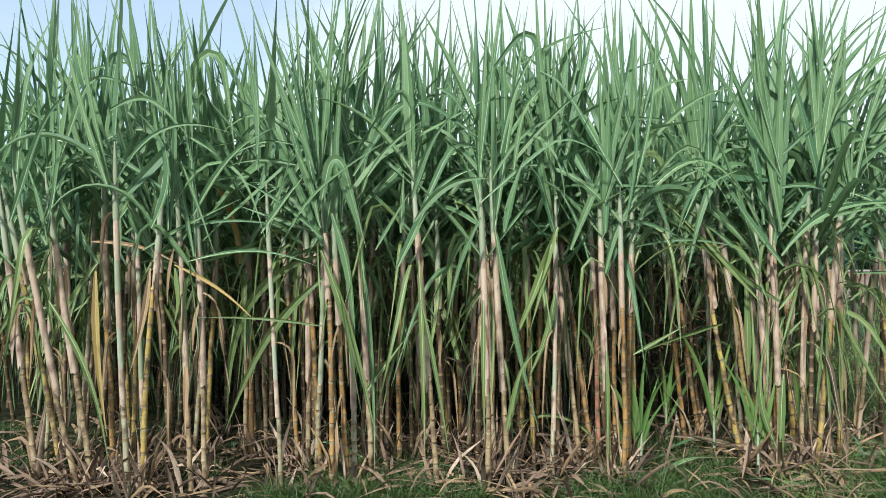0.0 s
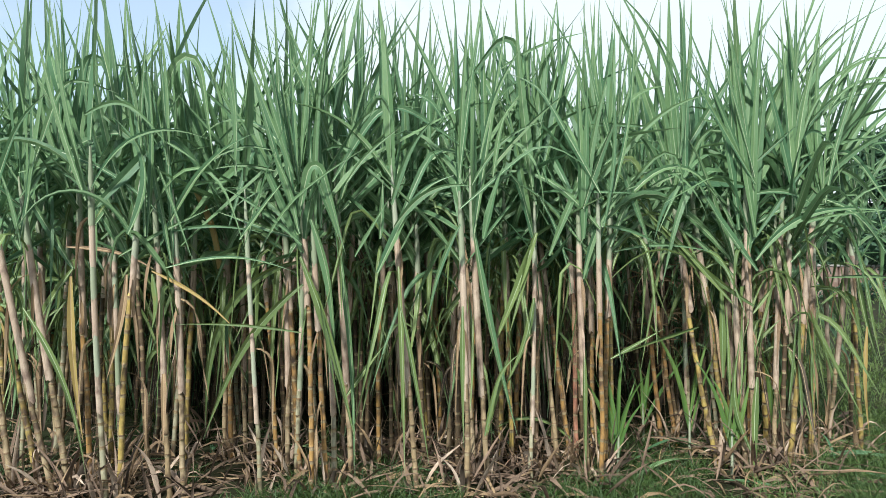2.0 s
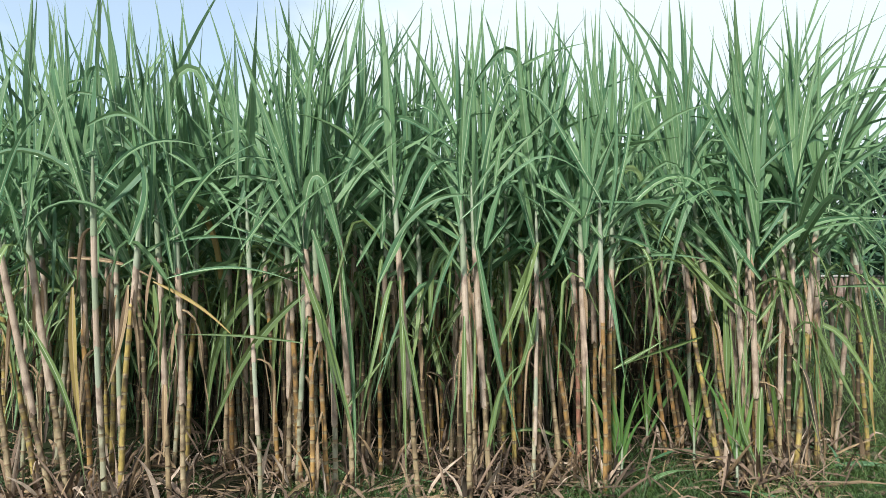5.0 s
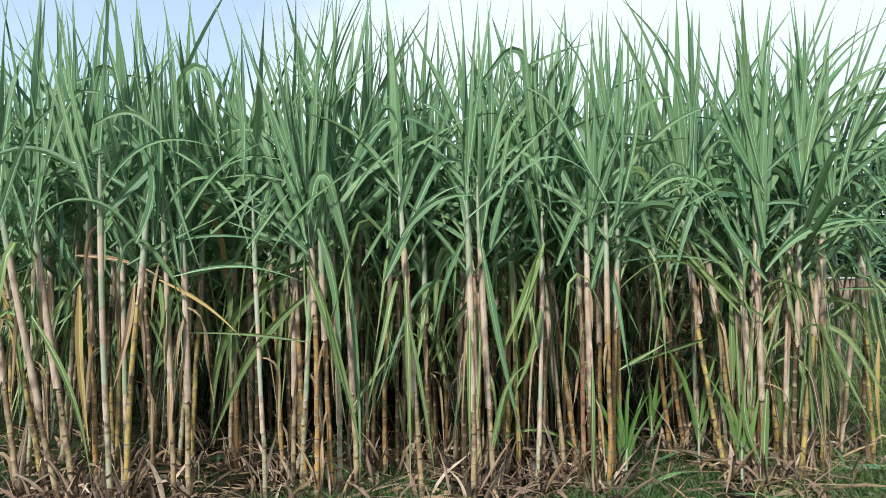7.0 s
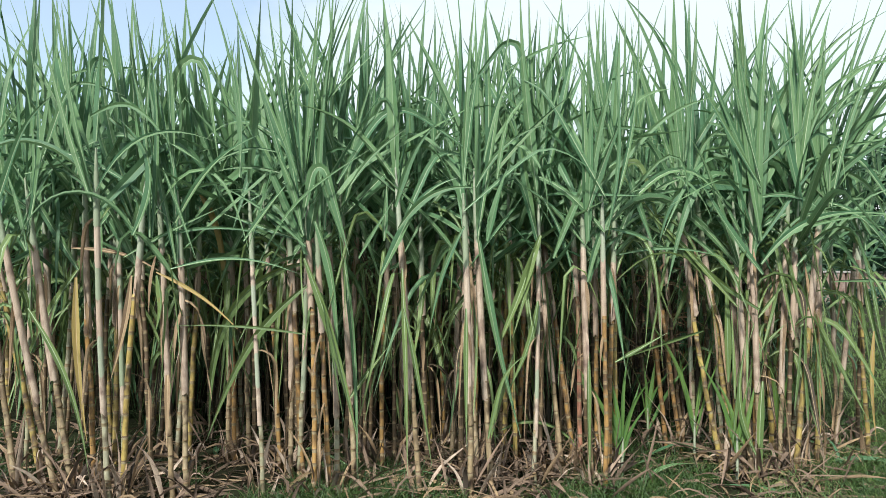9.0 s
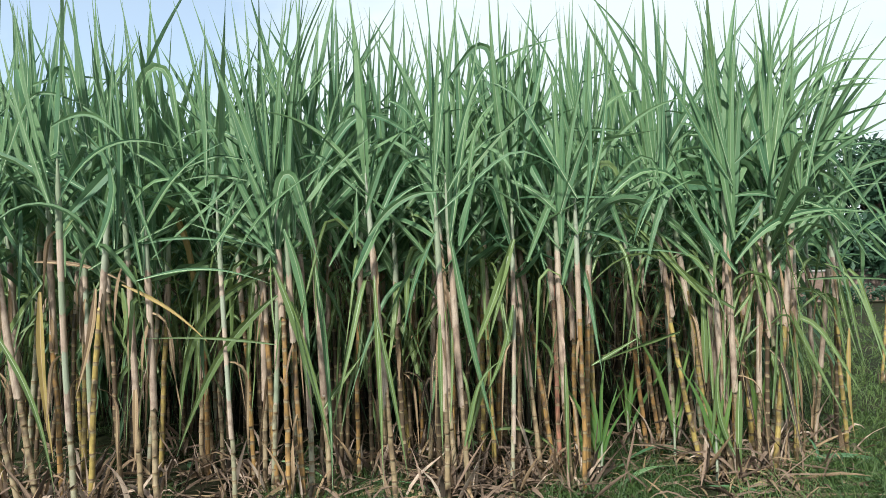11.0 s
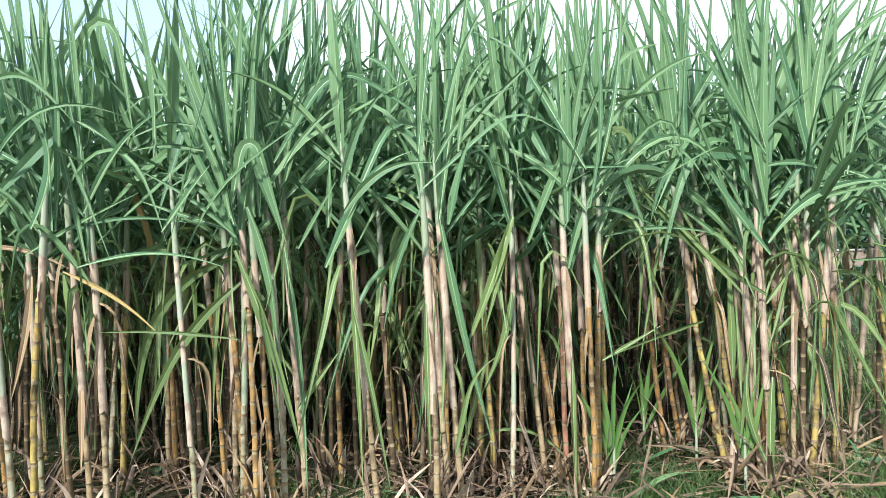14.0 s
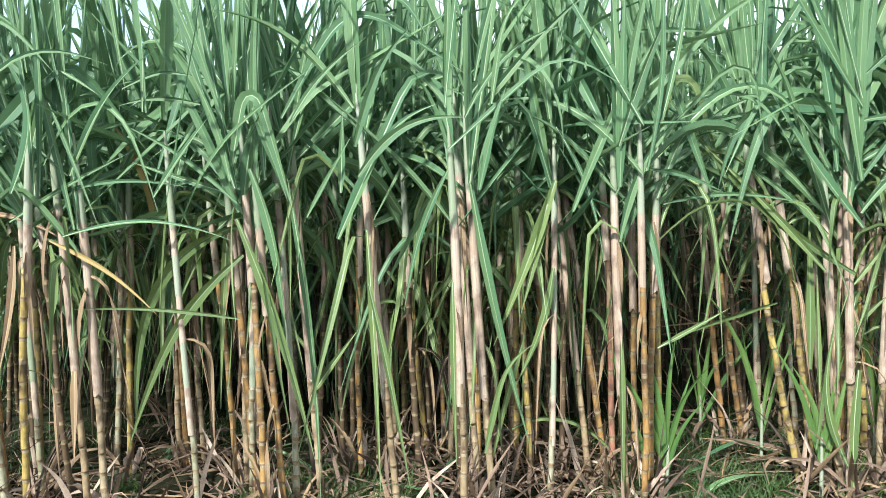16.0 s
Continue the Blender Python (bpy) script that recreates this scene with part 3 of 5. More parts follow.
extra(c39, -0.052, 1.50, 88, 89, 0.98, 0.073, 0.51, -0.15, 0.2, 68, -11, 4)
extra(c36, -0.204, 1.87, 95, 234, 1.69, 0.094, 0.64, -0.10, 0.022, 77, -13, 1)
extra(c21, -0.101, 1.86, 59, -35, 1.25, 0.064, 0.49, -0.17, 0.05, 68, 17, 4)
extra(c18, -0.058, 1.62, 79, -74, 0.94, 0.075, 0.37, -0.12, 0.022, 87, 1, -6)
extra(c19, -0.083, 1.61, -69, -87, 0.87, 0.076, 0.32, -0.12, 0.2, 109, 11, -1)
extra(c18, -0.050, 1.38, -68, -77, 1.18, 0.068, 0.40, -0.10, 0.2, 103, -25, -5)
extra(c21, -0.085, 1.57, -81, -90, 1.61, 0.050, 0.50, -0.16, 0.2, 93, 16, 1)
extra(c21, -0.025, 0.47, 56, 51, 0.43, 0.047, 0.46, -0.05, 0.2, 87, 6, -7)
extra(c66, 0.041, 1.39, -81, -81, 1.32, 0.075, 0.42, -0.11, 0.2, 107, -22, -7)
extra(c26, -0.108, 1.32, -87, -89, 1.27, 0.045, 0.41, -0.06, 0.2, 94, 20, -6)
extra(c26, -0.089, 1.08, -78, -81, 0.98, 0.040, 0.42, -0.15, 0.2, 71, 2, 4)
extra(c18, -0.051, 1.41, 112, 118, 0.98, 0.062, 0.43, -0.06, 0.2, 84, 18, -2)
extra(c18, -0.056, 1.55, 100, 117, 0.55, 0.047, 0.45, -0.15, 0.2, 83, 22, -2)
extra(c05, -0.096, 1.44, -2, -32, 0.65, 0.039, 0.61, -0.15, 0.2, 64, -8, -6, "dry")
extra(c09, -0.071, 1.29, -24, -46, 0.65, 0.031, 0.51, -0.10, 0.2, 80, -13, -1, "yellow")
extra(c07, 0.090, 1.27, -94, -105, 0.65, 0.053, 0.36, -0.13, 0.2, 89, -13, 3, "dry")
extra(c18, -0.033, 0.92, 171, 182, 0.82, 0.027, 0.44, -0.14, 0.2, 81, -2, -5)
extra(c47, -0.076, 0.53, 90, 92, 0.83, 0.063, 0.47, -0.15, 0.2, 78, -10, 7)
extra(c49, -0.003, 0.06, 115, 77, 0.75, 0.050, 0.48, -0.09, 0.2, 70, -6, 0)
extra(c52, 0.078, 1.99, 88, 27, 1.46, 0.028, 0.56, -0.12, 0.2, 80, 9, -8)
extra(c52, 0.078, 1.99, 80, 16, 1.23, 0.028, 0.56, -0.15, 0.2, 82, -3, -4)
extra(c46, -0.304, 2.07, 90, 139, 1.36, 0.046, 0.61, -0.15, 0.2, 83, -20, -2)
extra(c46, -0.304, 2.07, 84, 131, 1.04, 0.046, 0.61, -0.18, 0.2, 104, -17, 4)
extra(c54, 0.196, 2.46, 55, 1, 0.76, 0.078, 0.38, -0.10, 0.2, 85, 9, -8)
extra(c55, 0.057, 1.91, 68, 54, 1.10, 0.062, 0.47, -0.11, 0.2, 83, -4, -8)
extra(c55, 0.057, 1.91, 64, 50, 0.93, 0.062, 0.47, -0.14, 0.2, 83, -8, -6)
extra(c48, -0.020, 0.56, -95, -87, 0.82, 0.065, 0.42, -0.09, 0.2, 94, 16, 4)
extra(c39, -0.027, 0.77, -90, -89, 0.87, 0.044, 0.42, -0.05, 0.2, 77, -1, 5)
extra(c77, 0.001, 0.14, 31, -56, 0.85, 0.041, 0.31, -0.12, 0.2, 100, 9, -7)
extra(c52, 0.068, 1.73, 94, 94, 1.36, 0.065, 0.42, -0.17, 0.2, 88, 5, -4)
extra(c52, 0.068, 1.73, 102, 105, 1.11, 0.065, 0.42, -0.20, 0.2, 84, -22, 4)
extra(c48, -0.053, 1.52, 91, 84, 1.63, 0.064, 0.45, -0.13, 0.2, 72, 16, 1)
extra(c48, -0.053, 1.52, 99, 95, 1.49, 0.064, 0.45, -0.16, 0.2, 65, -13, 6)
extra(c49, -0.109, 2.07, 89, 94, 1.15, 0.046, 0.41, -0.05, 0.2, 67, 21, 5)
extra(c49, -0.109, 2.07, 84, 88, 0.87, 0.046, 0.41, -0.08, 0.2, 66, -24, 1)
extra(c46, -0.246, 1.68, 100, 91, 1.36, 0.056, 0.44, -0.12, 0.2, 67, 17, -0)
extra(c46, -0.246, 1.68, 93, 83, 1.20, 0.056, 0.44, -0.15, 0.2, 70, 15, -1)
extra(c43, 0.005, 1.66, 99, 94, 1.48, 0.054, 0.53, -0.11, 0.2, 66, -12, -1)
extra(c43, 0.005, 1.66, 106, 103, 1.27, 0.054, 0.53, -0.14, 0.2, 98, -5, -8)
extra(c36, -0.174, 1.59, 97, 92, 1.76, 0.070, 0.50, -0.12, 0.2, 107, -23, -1)
extra(c36, -0.174, 1.59, 90, 83, 1.49, 0.070, 0.50, -0.15, 0.2, 65, 1, -7)
extra(c32, -0.087, 1.53, 90, 92, 1.54, 0.056, 0.54, -0.06, 0.2, 77, -16, 0)
extra(c32, -0.087, 1.53, 82, 81, 1.46, 0.056, 0.54, -0.09, 0.2, 77, 17, 0)
extra(c28, -0.022, 1.69, 98, 85, 1.73, 0.050, 0.50, -0.14, 0.2, 103, 17, -6)
extra(c28, -0.022, 1.69, 89, 74, 1.34, 0.050, 0.50, -0.17, 0.2, 97, -23, -3)
extra(c21, -0.089, 1.64, 102, 68, 1.54, 0.044, 0.49, -0.07, 0.2, 91, -9, 1)
extra(c21, -0.089, 1.64, 106, 74, 1.43, 0.044, 0.49, -0.10, 0.2, 90, -1, 4)
extra(c20, -0.091, 1.56, 96, 86, 1.54, 0.046, 0.51, -0.17, 0.2, 77, -20, -4)
extra(c20, -0.091, 1.56, 92, 81, 1.28, 0.046, 0.51, -0.20, 0.2, 97, 13, -6)
extra(c18, -0.055, 1.52, 101, 98, 1.54, 0.049, 0.46, -0.07, 0.2, 78, 17, -0)
extra(c18, -0.055, 1.52, 107, 106, 1.32, 0.049, 0.46, -0.10, 0.2, 90, -8, 2)
extra(c14, -0.114, 1.86, 91, 111, 1.20, 0.040, 0.52, -0.14, 0.2, 78, -2, -6)
extra(c14, -0.114, 1.86, 87, 105, 0.91, 0.040, 0.52, -0.17, 0.2, 63, -21, 6)
extra(c09, -0.082, 1.50, 86, 99, 1.24, 0.045, 0.57, -0.14, 0.2, 89, 15, -5)
extra(c09, -0.082, 1.50, 91, 106, 1.14, 0.045, 0.57, -0.17, 0.2, 87, -19, -7)
extra(c10, -0.054, 1.34, 93, 96, 1.71, 0.045, 0.45, -0.05, 0.2, 98, 20, -6)
extra(c10, -0.054, 1.34, 101, 106, 1.30, 0.045, 0.45, -0.08, 0.2, 102, 10, -0)
extra(c06, -0.057, 1.71, 105, 98, 1.30, 0.052, 0.51, -0.11, 0.2, 71, 22, -4)
extra(c06, -0.057, 1.71, 110, 104, 1.12, 0.052, 0.51, -0.14, 0.2, 86, 4, -6)
extra(c08, -0.092, 1.56, 109, 78, 1.73, 0.056, 0.70, -0.06, 0.2, 109, 10, 2)
extra(c08, -0.092, 1.56, 115, 86, 1.38, 0.056, 0.70, -0.09, 0.2, 68, 4, -8)
extra(c05, -0.121, 1.83, 106, 88, 1.30, 0.061, 0.45, -0.05, 0.2, 77, 4, 7)
extra(c05, -0.121, 1.83, 112, 96, 1.22, 0.061, 0.45, -0.08, 0.2, 75, -1, -0)
extra(c00, -0.254, 1.48, 84, 107, 1.37, 0.045, 0.49, -0.06, 0.2, 65, -25, 5)
extra(c00, -0.254, 1.48, 79, 100, 1.21, 0.045, 0.49, -0.09, 0.2, 82, -0, 6)
extra(c63, -0.008, 1.38, -85, -61, 0.96, 0.040, 0.77, -0.10, 0.2, 65, 8, -8)
extra(c05, -0.083, 1.25, -90, -81, 1.08, 0.065, 0.46, -0.11, 0.2, 78, -4, 4, "yellow")
extra(c58, -0.044, 0.87, -95, -83, 0.81, 0.041, 0.51, -0.15, 0.2, 108, 14, 5, "yellow")
extra(c41, -0.027, 1.57, 72, 91, 1.57, 0.034, 0.40, -0.16, 0.2, 79, -8, -8)
extra(c41, -0.027, 1.57, 78, 98, 1.25, 0.034, 0.40, -0.19, 0.2, 81, -4, 4)
extra(c53, 0.163, 1.84, 105, 95, 1.46, 0.061, 0.45, -0.11, 0.2, 95, -24, 4)
extra(c53, 0.163, 1.84, 97, 85, 1.10, 0.061, 0.45, -0.14, 0.2, 78, 7, -6)
extra(c53, 0.156, 1.76, 89, 76, 1.53, 0.042, 0.34, -0.15, 0.2, 109, 14, 2)
extra(c53, 0.156, 1.76, 81, 66, 1.44, 0.042, 0.34, -0.18, 0.2, 77, 7, -6)
extra(c58, -0.081, 1.58, 118, 61, 1.47, 0.055, 0.39, -0.16, 0.2, 63, -11, 1)
extra(c58, -0.081, 1.58, 122, 67, 1.23, 0.055, 0.39, -0.19, 0.2, 78, 8, 0)
extra(c44, -0.237, 1.51, -15, -18, 0.52, 0.052, 0.31, -0.15, 0.2, 91, 11, -8)
extra(c26, -0.128, 1.56, 56, -6, 0.58, 0.061, 0.58, -0.13, 0.2, 106, -18, 5)
extra(c13, -0.032, 1.38, 7, -36, 0.68, 0.056, 0.38, -0.14, 0.2, 64, 6, -3)
extra(c09, -0.070, 1.27, -77, -108, 0.35, 0.061, 0.60, -0.09, 0.2, 110, 4, -0)
extra(c14, -0.091, 1.48, 56, 51, 0.47, 0.040, 0.53, -0.15, 0.2, 80, -19, 8)
extra(c30, -0.085, 1.73, 117, 139, 0.38, 0.060, 0.58, -0.07, 0.2, 105, 24, -1)
extra(c74, -0.085, 1.02, -168, -165, 0.50, 0.032, 0.33, -0.06, 0.2, 83, 2, 5)
extra(c00, -0.183, 1.07, -56, -81, 1.09, 0.044, 0.43, -0.17, 0.2, 72, -23, 8)
extra(c04, -0.012, 0.87, -91, -106, 0.65, 0.050, 0.48, -0.05, 0.2, 108, 20, 6)
extra(c34, -0.025, 0.72, -108, -102, 0.86, 0.051, 0.38, -0.10, 0.2, 70, 5, -1)
extra(c67, -0.028, 0.84, -68, -70, 0.75, 0.038, 0.49, -0.14, 0.2, 70, -1, 7)
extra(c31, -0.031, 1.08, -90, -89, 0.86, 0.044, 0.48, -0.12, 0.2, 106, 13, -6)
extra(c77, 0.010, 1.40, -97, -85, 0.75, 0.053, 0.50, -0.13, 0.2, 69, -21, 2)
extra(c46, -0.131, 0.89, -163, -156, 0.64, 0.043, 0.57, -0.05, 0.2, 63, -5, -5)
extra(c43, 0.005, 1.55, -152, -98, 0.56, 0.049, 0.23, -0.13, 0.2, 74, -13, 1)
extra(c53, 0.024, 0.28, 95, 84, 0.94, 0.047, 0.50, -0.11, 0.2, 102, 16, 7)
extra(c55, 0.031, 1.04, -101, -84, 0.83, 0.052, 0.49, -0.06, 0.2, 63, 13, -2)
extra(c58, -0.066, 1.28, -82, -72, 0.72, 0.063, 0.48, -0.06, 0.2, 87, -9, -5)
extra(c08, -0.092, 1.56, 75, -82, 1.87, 0.105, 0.63, -0.13, 0.022, 97, -12, 3)
extra(c05, -0.126, 1.90, 82, -67, 1.27, 0.087, 0.65, -0.08, 0.022, 104, -5, -0)
extra(c74, -0.172, 2.07, 61, -55, 1.11, 0.071, 0.57, -0.07, 0.022, 83, -11, 5)
extra(c74, -0.131, 1.58, 98, 123, 1.33, 0.048, 0.57, -0.07, 0.2, 87, -5, 7)
extra(c74, -0.131, 1.58, 92, 114, 1.03, 0.048, 0.57, -0.10, 0.2, 65, 5, 7)
extra(c04, -0.020, 1.49, 65, 121, 1.50, 0.050, 0.38, -0.06, 0.2, 81, -7, -8)
extra(c04, -0.020, 1.49, 71, 129, 1.26, 0.050, 0.38, -0.09, 0.2, 84, 16, 2)
extra(c13, -0.034, 1.51, 117, 37, 0.98, 0.061, 0.61, -0.08, 0.2, 108, 21, 3)
extra(c05, -0.144, 2.16, 117, 138, 0.95, 0.048, 0.50, -0.06, 0.2, 92, -25, -3)
extra(c05, -0.144, 2.16, 111, 130, 0.87, 0.048, 0.50, -0.09, 0.2, 88, 7, -1)
extra(c74, -0.210, 2.52, 88, 114, 0.78, 0.019, 0.44, -0.14, 0.2, 69, 20, 5)
extra(c74, -0.210, 2.52, 79, 103, 0.73, 0.019, 0.44, -0.17, 0.2, 99, -10, 7)
extra(c05, -0.140, 2.11, 90, 106, 1.09, 0.047, 0.58, -0.15, 0.2, 84, -20, 8)
extra(c05, -0.140, 2.11, 86, 100, 0.94, 0.047, 0.58, -0.18, 0.2, 103, -11, -5)
extra(c05, -0.135, 2.04, 88, 95, 1.11, 0.039, 0.56, -0.14, 0.2, 88, 3, 2)
extra(c05, -0.135, 2.04, 80, 85, 1.01, 0.039, 0.56, -0.17, 0.2, 73, -7, 8)
extra(c08, -0.126, 2.13, 95, 106, 1.07, 0.050, 0.61, -0.15, 0.2, 87, -9, 6)
extra(c08, -0.126, 2.13, 100, 112, 0.93, 0.050, 0.61, -0.18, 0.2, 98, 10, 3)
extra(c07, 0.146, 2.07, 97, 96, 1.02, 0.030, 0.58, -0.07, 0.2, 77, 12, 1)
extra(c07, 0.146, 2.07, 88, 85, 0.78, 0.030, 0.58, -0.10, 0.2, 109, -0, -3)
extra(c10, -0.078, 1.94, 91, 103, 1.18, 0.035, 0.60, -0.06, 0.2, 63, 25, 5)
extra(c10, -0.078, 1.94, 100, 114, 0.99, 0.035, 0.60, -0.09, 0.2, 70, 2, -4)
extra(c11, 0.080, 2.11, 93, 101, 1.28, 0.040, 0.61, -0.07, 0.2, 88, 4, 8)
extra(c11, 0.080, 2.11, 100, 111, 0.97, 0.040, 0.61, -0.10, 0.2, 69, 3, 3)
extra(c18, -0.066, 1.84, 113, 109, 1.28, 0.042, 0.63, -0.17, 0.2, 87, -2, -8)
extra(c18, -0.066, 1.84, 108, 102, 0.98, 0.042, 0.63, -0.20, 0.2, 86, 23, 7)
extra(c64, -0.079, 2.47, 108, 109, 0.83, 0.021, 0.45, -0.05, 0.2, 75, -15, 8)
extra(c64, -0.079, 2.47, 116, 119, 0.67, 0.021, 0.45, -0.08, 0.2, 79, 9, -8)
extra(c16, -0.056, 2.01, 90, 95, 1.22, 0.043, 0.51, -0.07, 0.2, 99, -10, -4)
extra(c16, -0.056, 2.01, 81, 84, 1.12, 0.043, 0.51, -0.10, 0.2, 99, 1, -5)
extra(c74, -0.208, 2.50, 38, -19, 1.13, 0.031, 0.45, -0.13, 0.2, 87, 11, 3)
extra(c05, -0.135, 2.04, 30, -46, 0.83, 0.064, 0.48, -0.14, 0.1, 63, -17, 6)
extra(c06, -0.074, 2.22, 32, -50, 0.61, 0.040, 0.37, -0.13, 0.1, 103, -22, 0)
extra(c64, -0.062, 1.93, 117, 144, 1.08, 0.056, 0.44, -0.05, 0.2, 68, -23, -5)
extra(c11, 0.075, 1.99, 33, -22, 0.87, 0.040, 0.52, -0.08, 0.2, 64, 7, 1)
extra(c21, -0.109, 2.01, 104, 120, 1.07, 0.041, 0.65, -0.13, 0.2, 109, -11, -4)
extra(c21, -0.109, 2.01, 109, 126, 0.98, 0.041, 0.65, -0.16, 0.2, 93, 13, -4)
extra(c18, -0.066, 1.84, 86, 84, 1.28, 0.035, 0.58, -0.07, 0.2, 84, 20, -4)
extra(c18, -0.066, 1.84, 94, 94, 1.06, 0.035, 0.58, -0.10, 0.2, 95, 21, -5)
extra(c17, -0.151, 2.32, 54, 66, 1.03, 0.022, 0.43, -0.08, 0.2, 79, -15, -2)
extra(c17, -0.151, 2.32, 62, 76, 0.95, 0.022, 0.43, -0.11, 0.2, 93, 2, 7)
extra(c65, 0.051, 2.15, 76, 65, 1.10, 0.026, 0.62, -0.07, 0.2, 95, -6, 7)
extra(c65, 0.051, 2.15, 80, 70, 0.85, 0.026, 0.62, -0.10, 0.2, 83, 9, -3)
extra(c22, -0.052, 2.28, 85, 86, 1.21, 0.030, 0.63, -0.16, 0.2, 100, -11, 2)
extra(c22, -0.052, 2.28, 78, 77, 0.94, 0.030, 0.63, -0.19, 0.2, 92, 6, 6)
extra(c27, -0.167, 2.30, 103, 119, 1.12, 0.025, 0.57, -0.09, 0.2, 67, 2, 6)
extra(c27, -0.167, 2.30, 99, 115, 0.86, 0.025, 0.57, -0.12, 0.2, 109, 13, -7)
extra(c23, -0.013, 2.35, 78, 81, 0.86, 0.024, 0.51, -0.15, 0.2, 82, -24, -7)
extra(c23, -0.013, 2.35, 73, 75, 0.65, 0.024, 0.51, -0.18, 0.2, 68, -22, -6)
extra(c20, -0.135, 2.32, 54, 50, 0.85, 0.017, 0.58, -0.06, 0.2, 81, 16, 5)
extra(c20, -0.135, 2.32, 48, 42, 0.80, 0.017, 0.58, -0.09, 0.2, 63, -24, 4)
extra(c27, -0.151, 2.08, 86, 85, 1.33, 0.034, 0.52, -0.13, 0.2, 98, -11, 6)
extra(c27, -0.151, 2.08, 77, 74, 1.01, 0.034, 0.52, -0.16, 0.2, 108, 13, 6)
extra(c23, -0.014, 2.49, 63, 59, 0.96, 0.029, 0.47, -0.11, 0.2, 100, 21, 6)
extra(c23, -0.014, 2.49, 59, 53, 0.84, 0.029, 0.47, -0.14, 0.2, 82, 18, -1)
extra(c28, -0.028, 2.15, 88, 82, 1.12, 0.033, 0.53, -0.07, 0.2, 79, 23, 3)
extra(c28, -0.028, 2.15, 84, 77, 0.88, 0.033, 0.53, -0.10, 0.2, 79, 22, 0)
extra(c68, 0.027, 2.06, 103, 100, 1.35, 0.028, 0.57, -0.08, 0.2, 71, -13, 1)
extra(c68, 0.027, 2.06, 107, 105, 1.24, 0.028, 0.57, -0.11, 0.2, 93, 5, -4)
extra(c31, -0.053, 1.86, 88, 85, 1.21, 0.039, 0.59, -0.10, 0.2, 104, -12, -1)
extra(c31, -0.053, 1.86, 84, 80, 1.00, 0.039, 0.59, -0.13, 0.2, 64, 14, 8)
extra(c68, 0.031, 2.35, 78, 80, 0.98, 0.019, 0.53, -0.06, 0.2, 78, 23, -6)
extra(c68, 0.031, 2.35, 86, 90, 0.83, 0.019, 0.53, -0.09, 0.2, 99, 14, 5)
extra(c34, -0.094, 2.72, 36, 14, 0.72, 0.032, 0.41, -0.09, 0.2, 87, -19, 8)
extra(c37, -0.339, 2.36, 126, 138, 0.55, 0.024, 0.49, -0.14, 0.2, 80, -0, 1)
extra(c35, 0.036, 2.11, 108, 246, 0.70, 0.066, 0.63, -0.09, 0.022, 77, 20, -5)
extra(c37, -0.278, 1.94, 94, 91, 1.45, 0.048, 0.60, -0.16, 0.2, 87, -2, -0)
extra(c37, -0.278, 1.94, 91, 87, 1.18, 0.048, 0.60, -0.19, 0.2, 83, -23, -8)
extra(c69, 0.032, 2.17, 71, 86, 0.86, 0.022, 0.56, -0.05, 0.2, 91, -25, 7)
extra(c69, 0.032, 2.17, 78, 94, 0.65, 0.022, 0.56, -0.08, 0.2, 85, -15, 7)
extra(c67, -0.071, 2.14, 108, 250, 0.71, 0.077, 0.42, -0.09, 0.022, 70, -3, -3)
extra(c21, -0.099, 1.83, 74, -7, 0.91, 0.047, 0.62, -0.07, 0.1, 99, -14, 7)
extra(c23, -0.013, 2.20, 55, -2, 0.75, 0.044, 0.55, -0.14, 0.2, 103, 11, 6)
extra(c42, 0.035, 2.01, 104, 86, 1.19, 0.031, 0.49, -0.16, 0.2, 61, -12, 6)
extra(c42, 0.035, 2.01, 110, 94, 1.11, 0.031, 0.49, -0.19, 0.2, 83, -8, 5)
extra(c43, 0.007, 2.11, 77, 70, 1.16, 0.027, 0.54, -0.08, 0.2, 80, 16, -2)
extra(c43, 0.007, 2.11, 84, 79, 0.92, 0.027, 0.54, -0.11, 0.2, 109, -15, -5)
extra(c43, 0.007, 2.11, 84, 4, 0.66, 0.073, 0.63, -0.05, 0.2, 64, -5, 2)
extra(c47, -0.352, 2.46, 89, 97, 0.91, 0.047, 0.55, -0.16, 0.2, 109, -7, -0)
extra(c47, -0.352, 2.46, 84, 89, 0.77, 0.047, 0.55, -0.19, 0.2, 103, -4, 4)
extra(c48, -0.066, 1.88, 113, 110, 1.27, 0.039, 0.58, -0.15, 0.2, 80, -8, -7)
extra(c48, -0.066, 1.88, 120, 119, 1.11, 0.039, 0.58, -0.18, 0.2, 74, 10, -4)
extra(c48, -0.068, 1.92, 98, 101, 1.40, 0.039, 0.57, -0.15, 0.2, 107, -9, 2)
extra(c48, -0.068, 1.92, 104, 109, 1.14, 0.039, 0.57, -0.18, 0.2, 105, -9, 5)
extra(c50, -0.089, 2.55, 102, 90, 0.80, 0.027, 0.54, -0.14, 0.2, 66, 16, -2)
extra(c50, -0.089, 2.55, 97, 83, 0.66, 0.027, 0.54, -0.17, 0.2, 81, 13, -3)
extra(c53, 0.155, 1.74, 100, 97, 1.65, 0.047, 0.60, -0.07, 0.2, 98, -4, 1)
extra(c53, 0.155, 1.74, 96, 91, 1.46, 0.047, 0.60, -0.10, 0.2, 91, 7, 7)
extra(c52, 0.089, 2.26, 88, 58, 1.14, 0.031, 0.52, -0.06, 0.2, 86, -23, -2)
extra(c52, 0.089, 2.26, 81, 49, 0.91, 0.031, 0.52, -0.09, 0.2, 105, 21, 7)
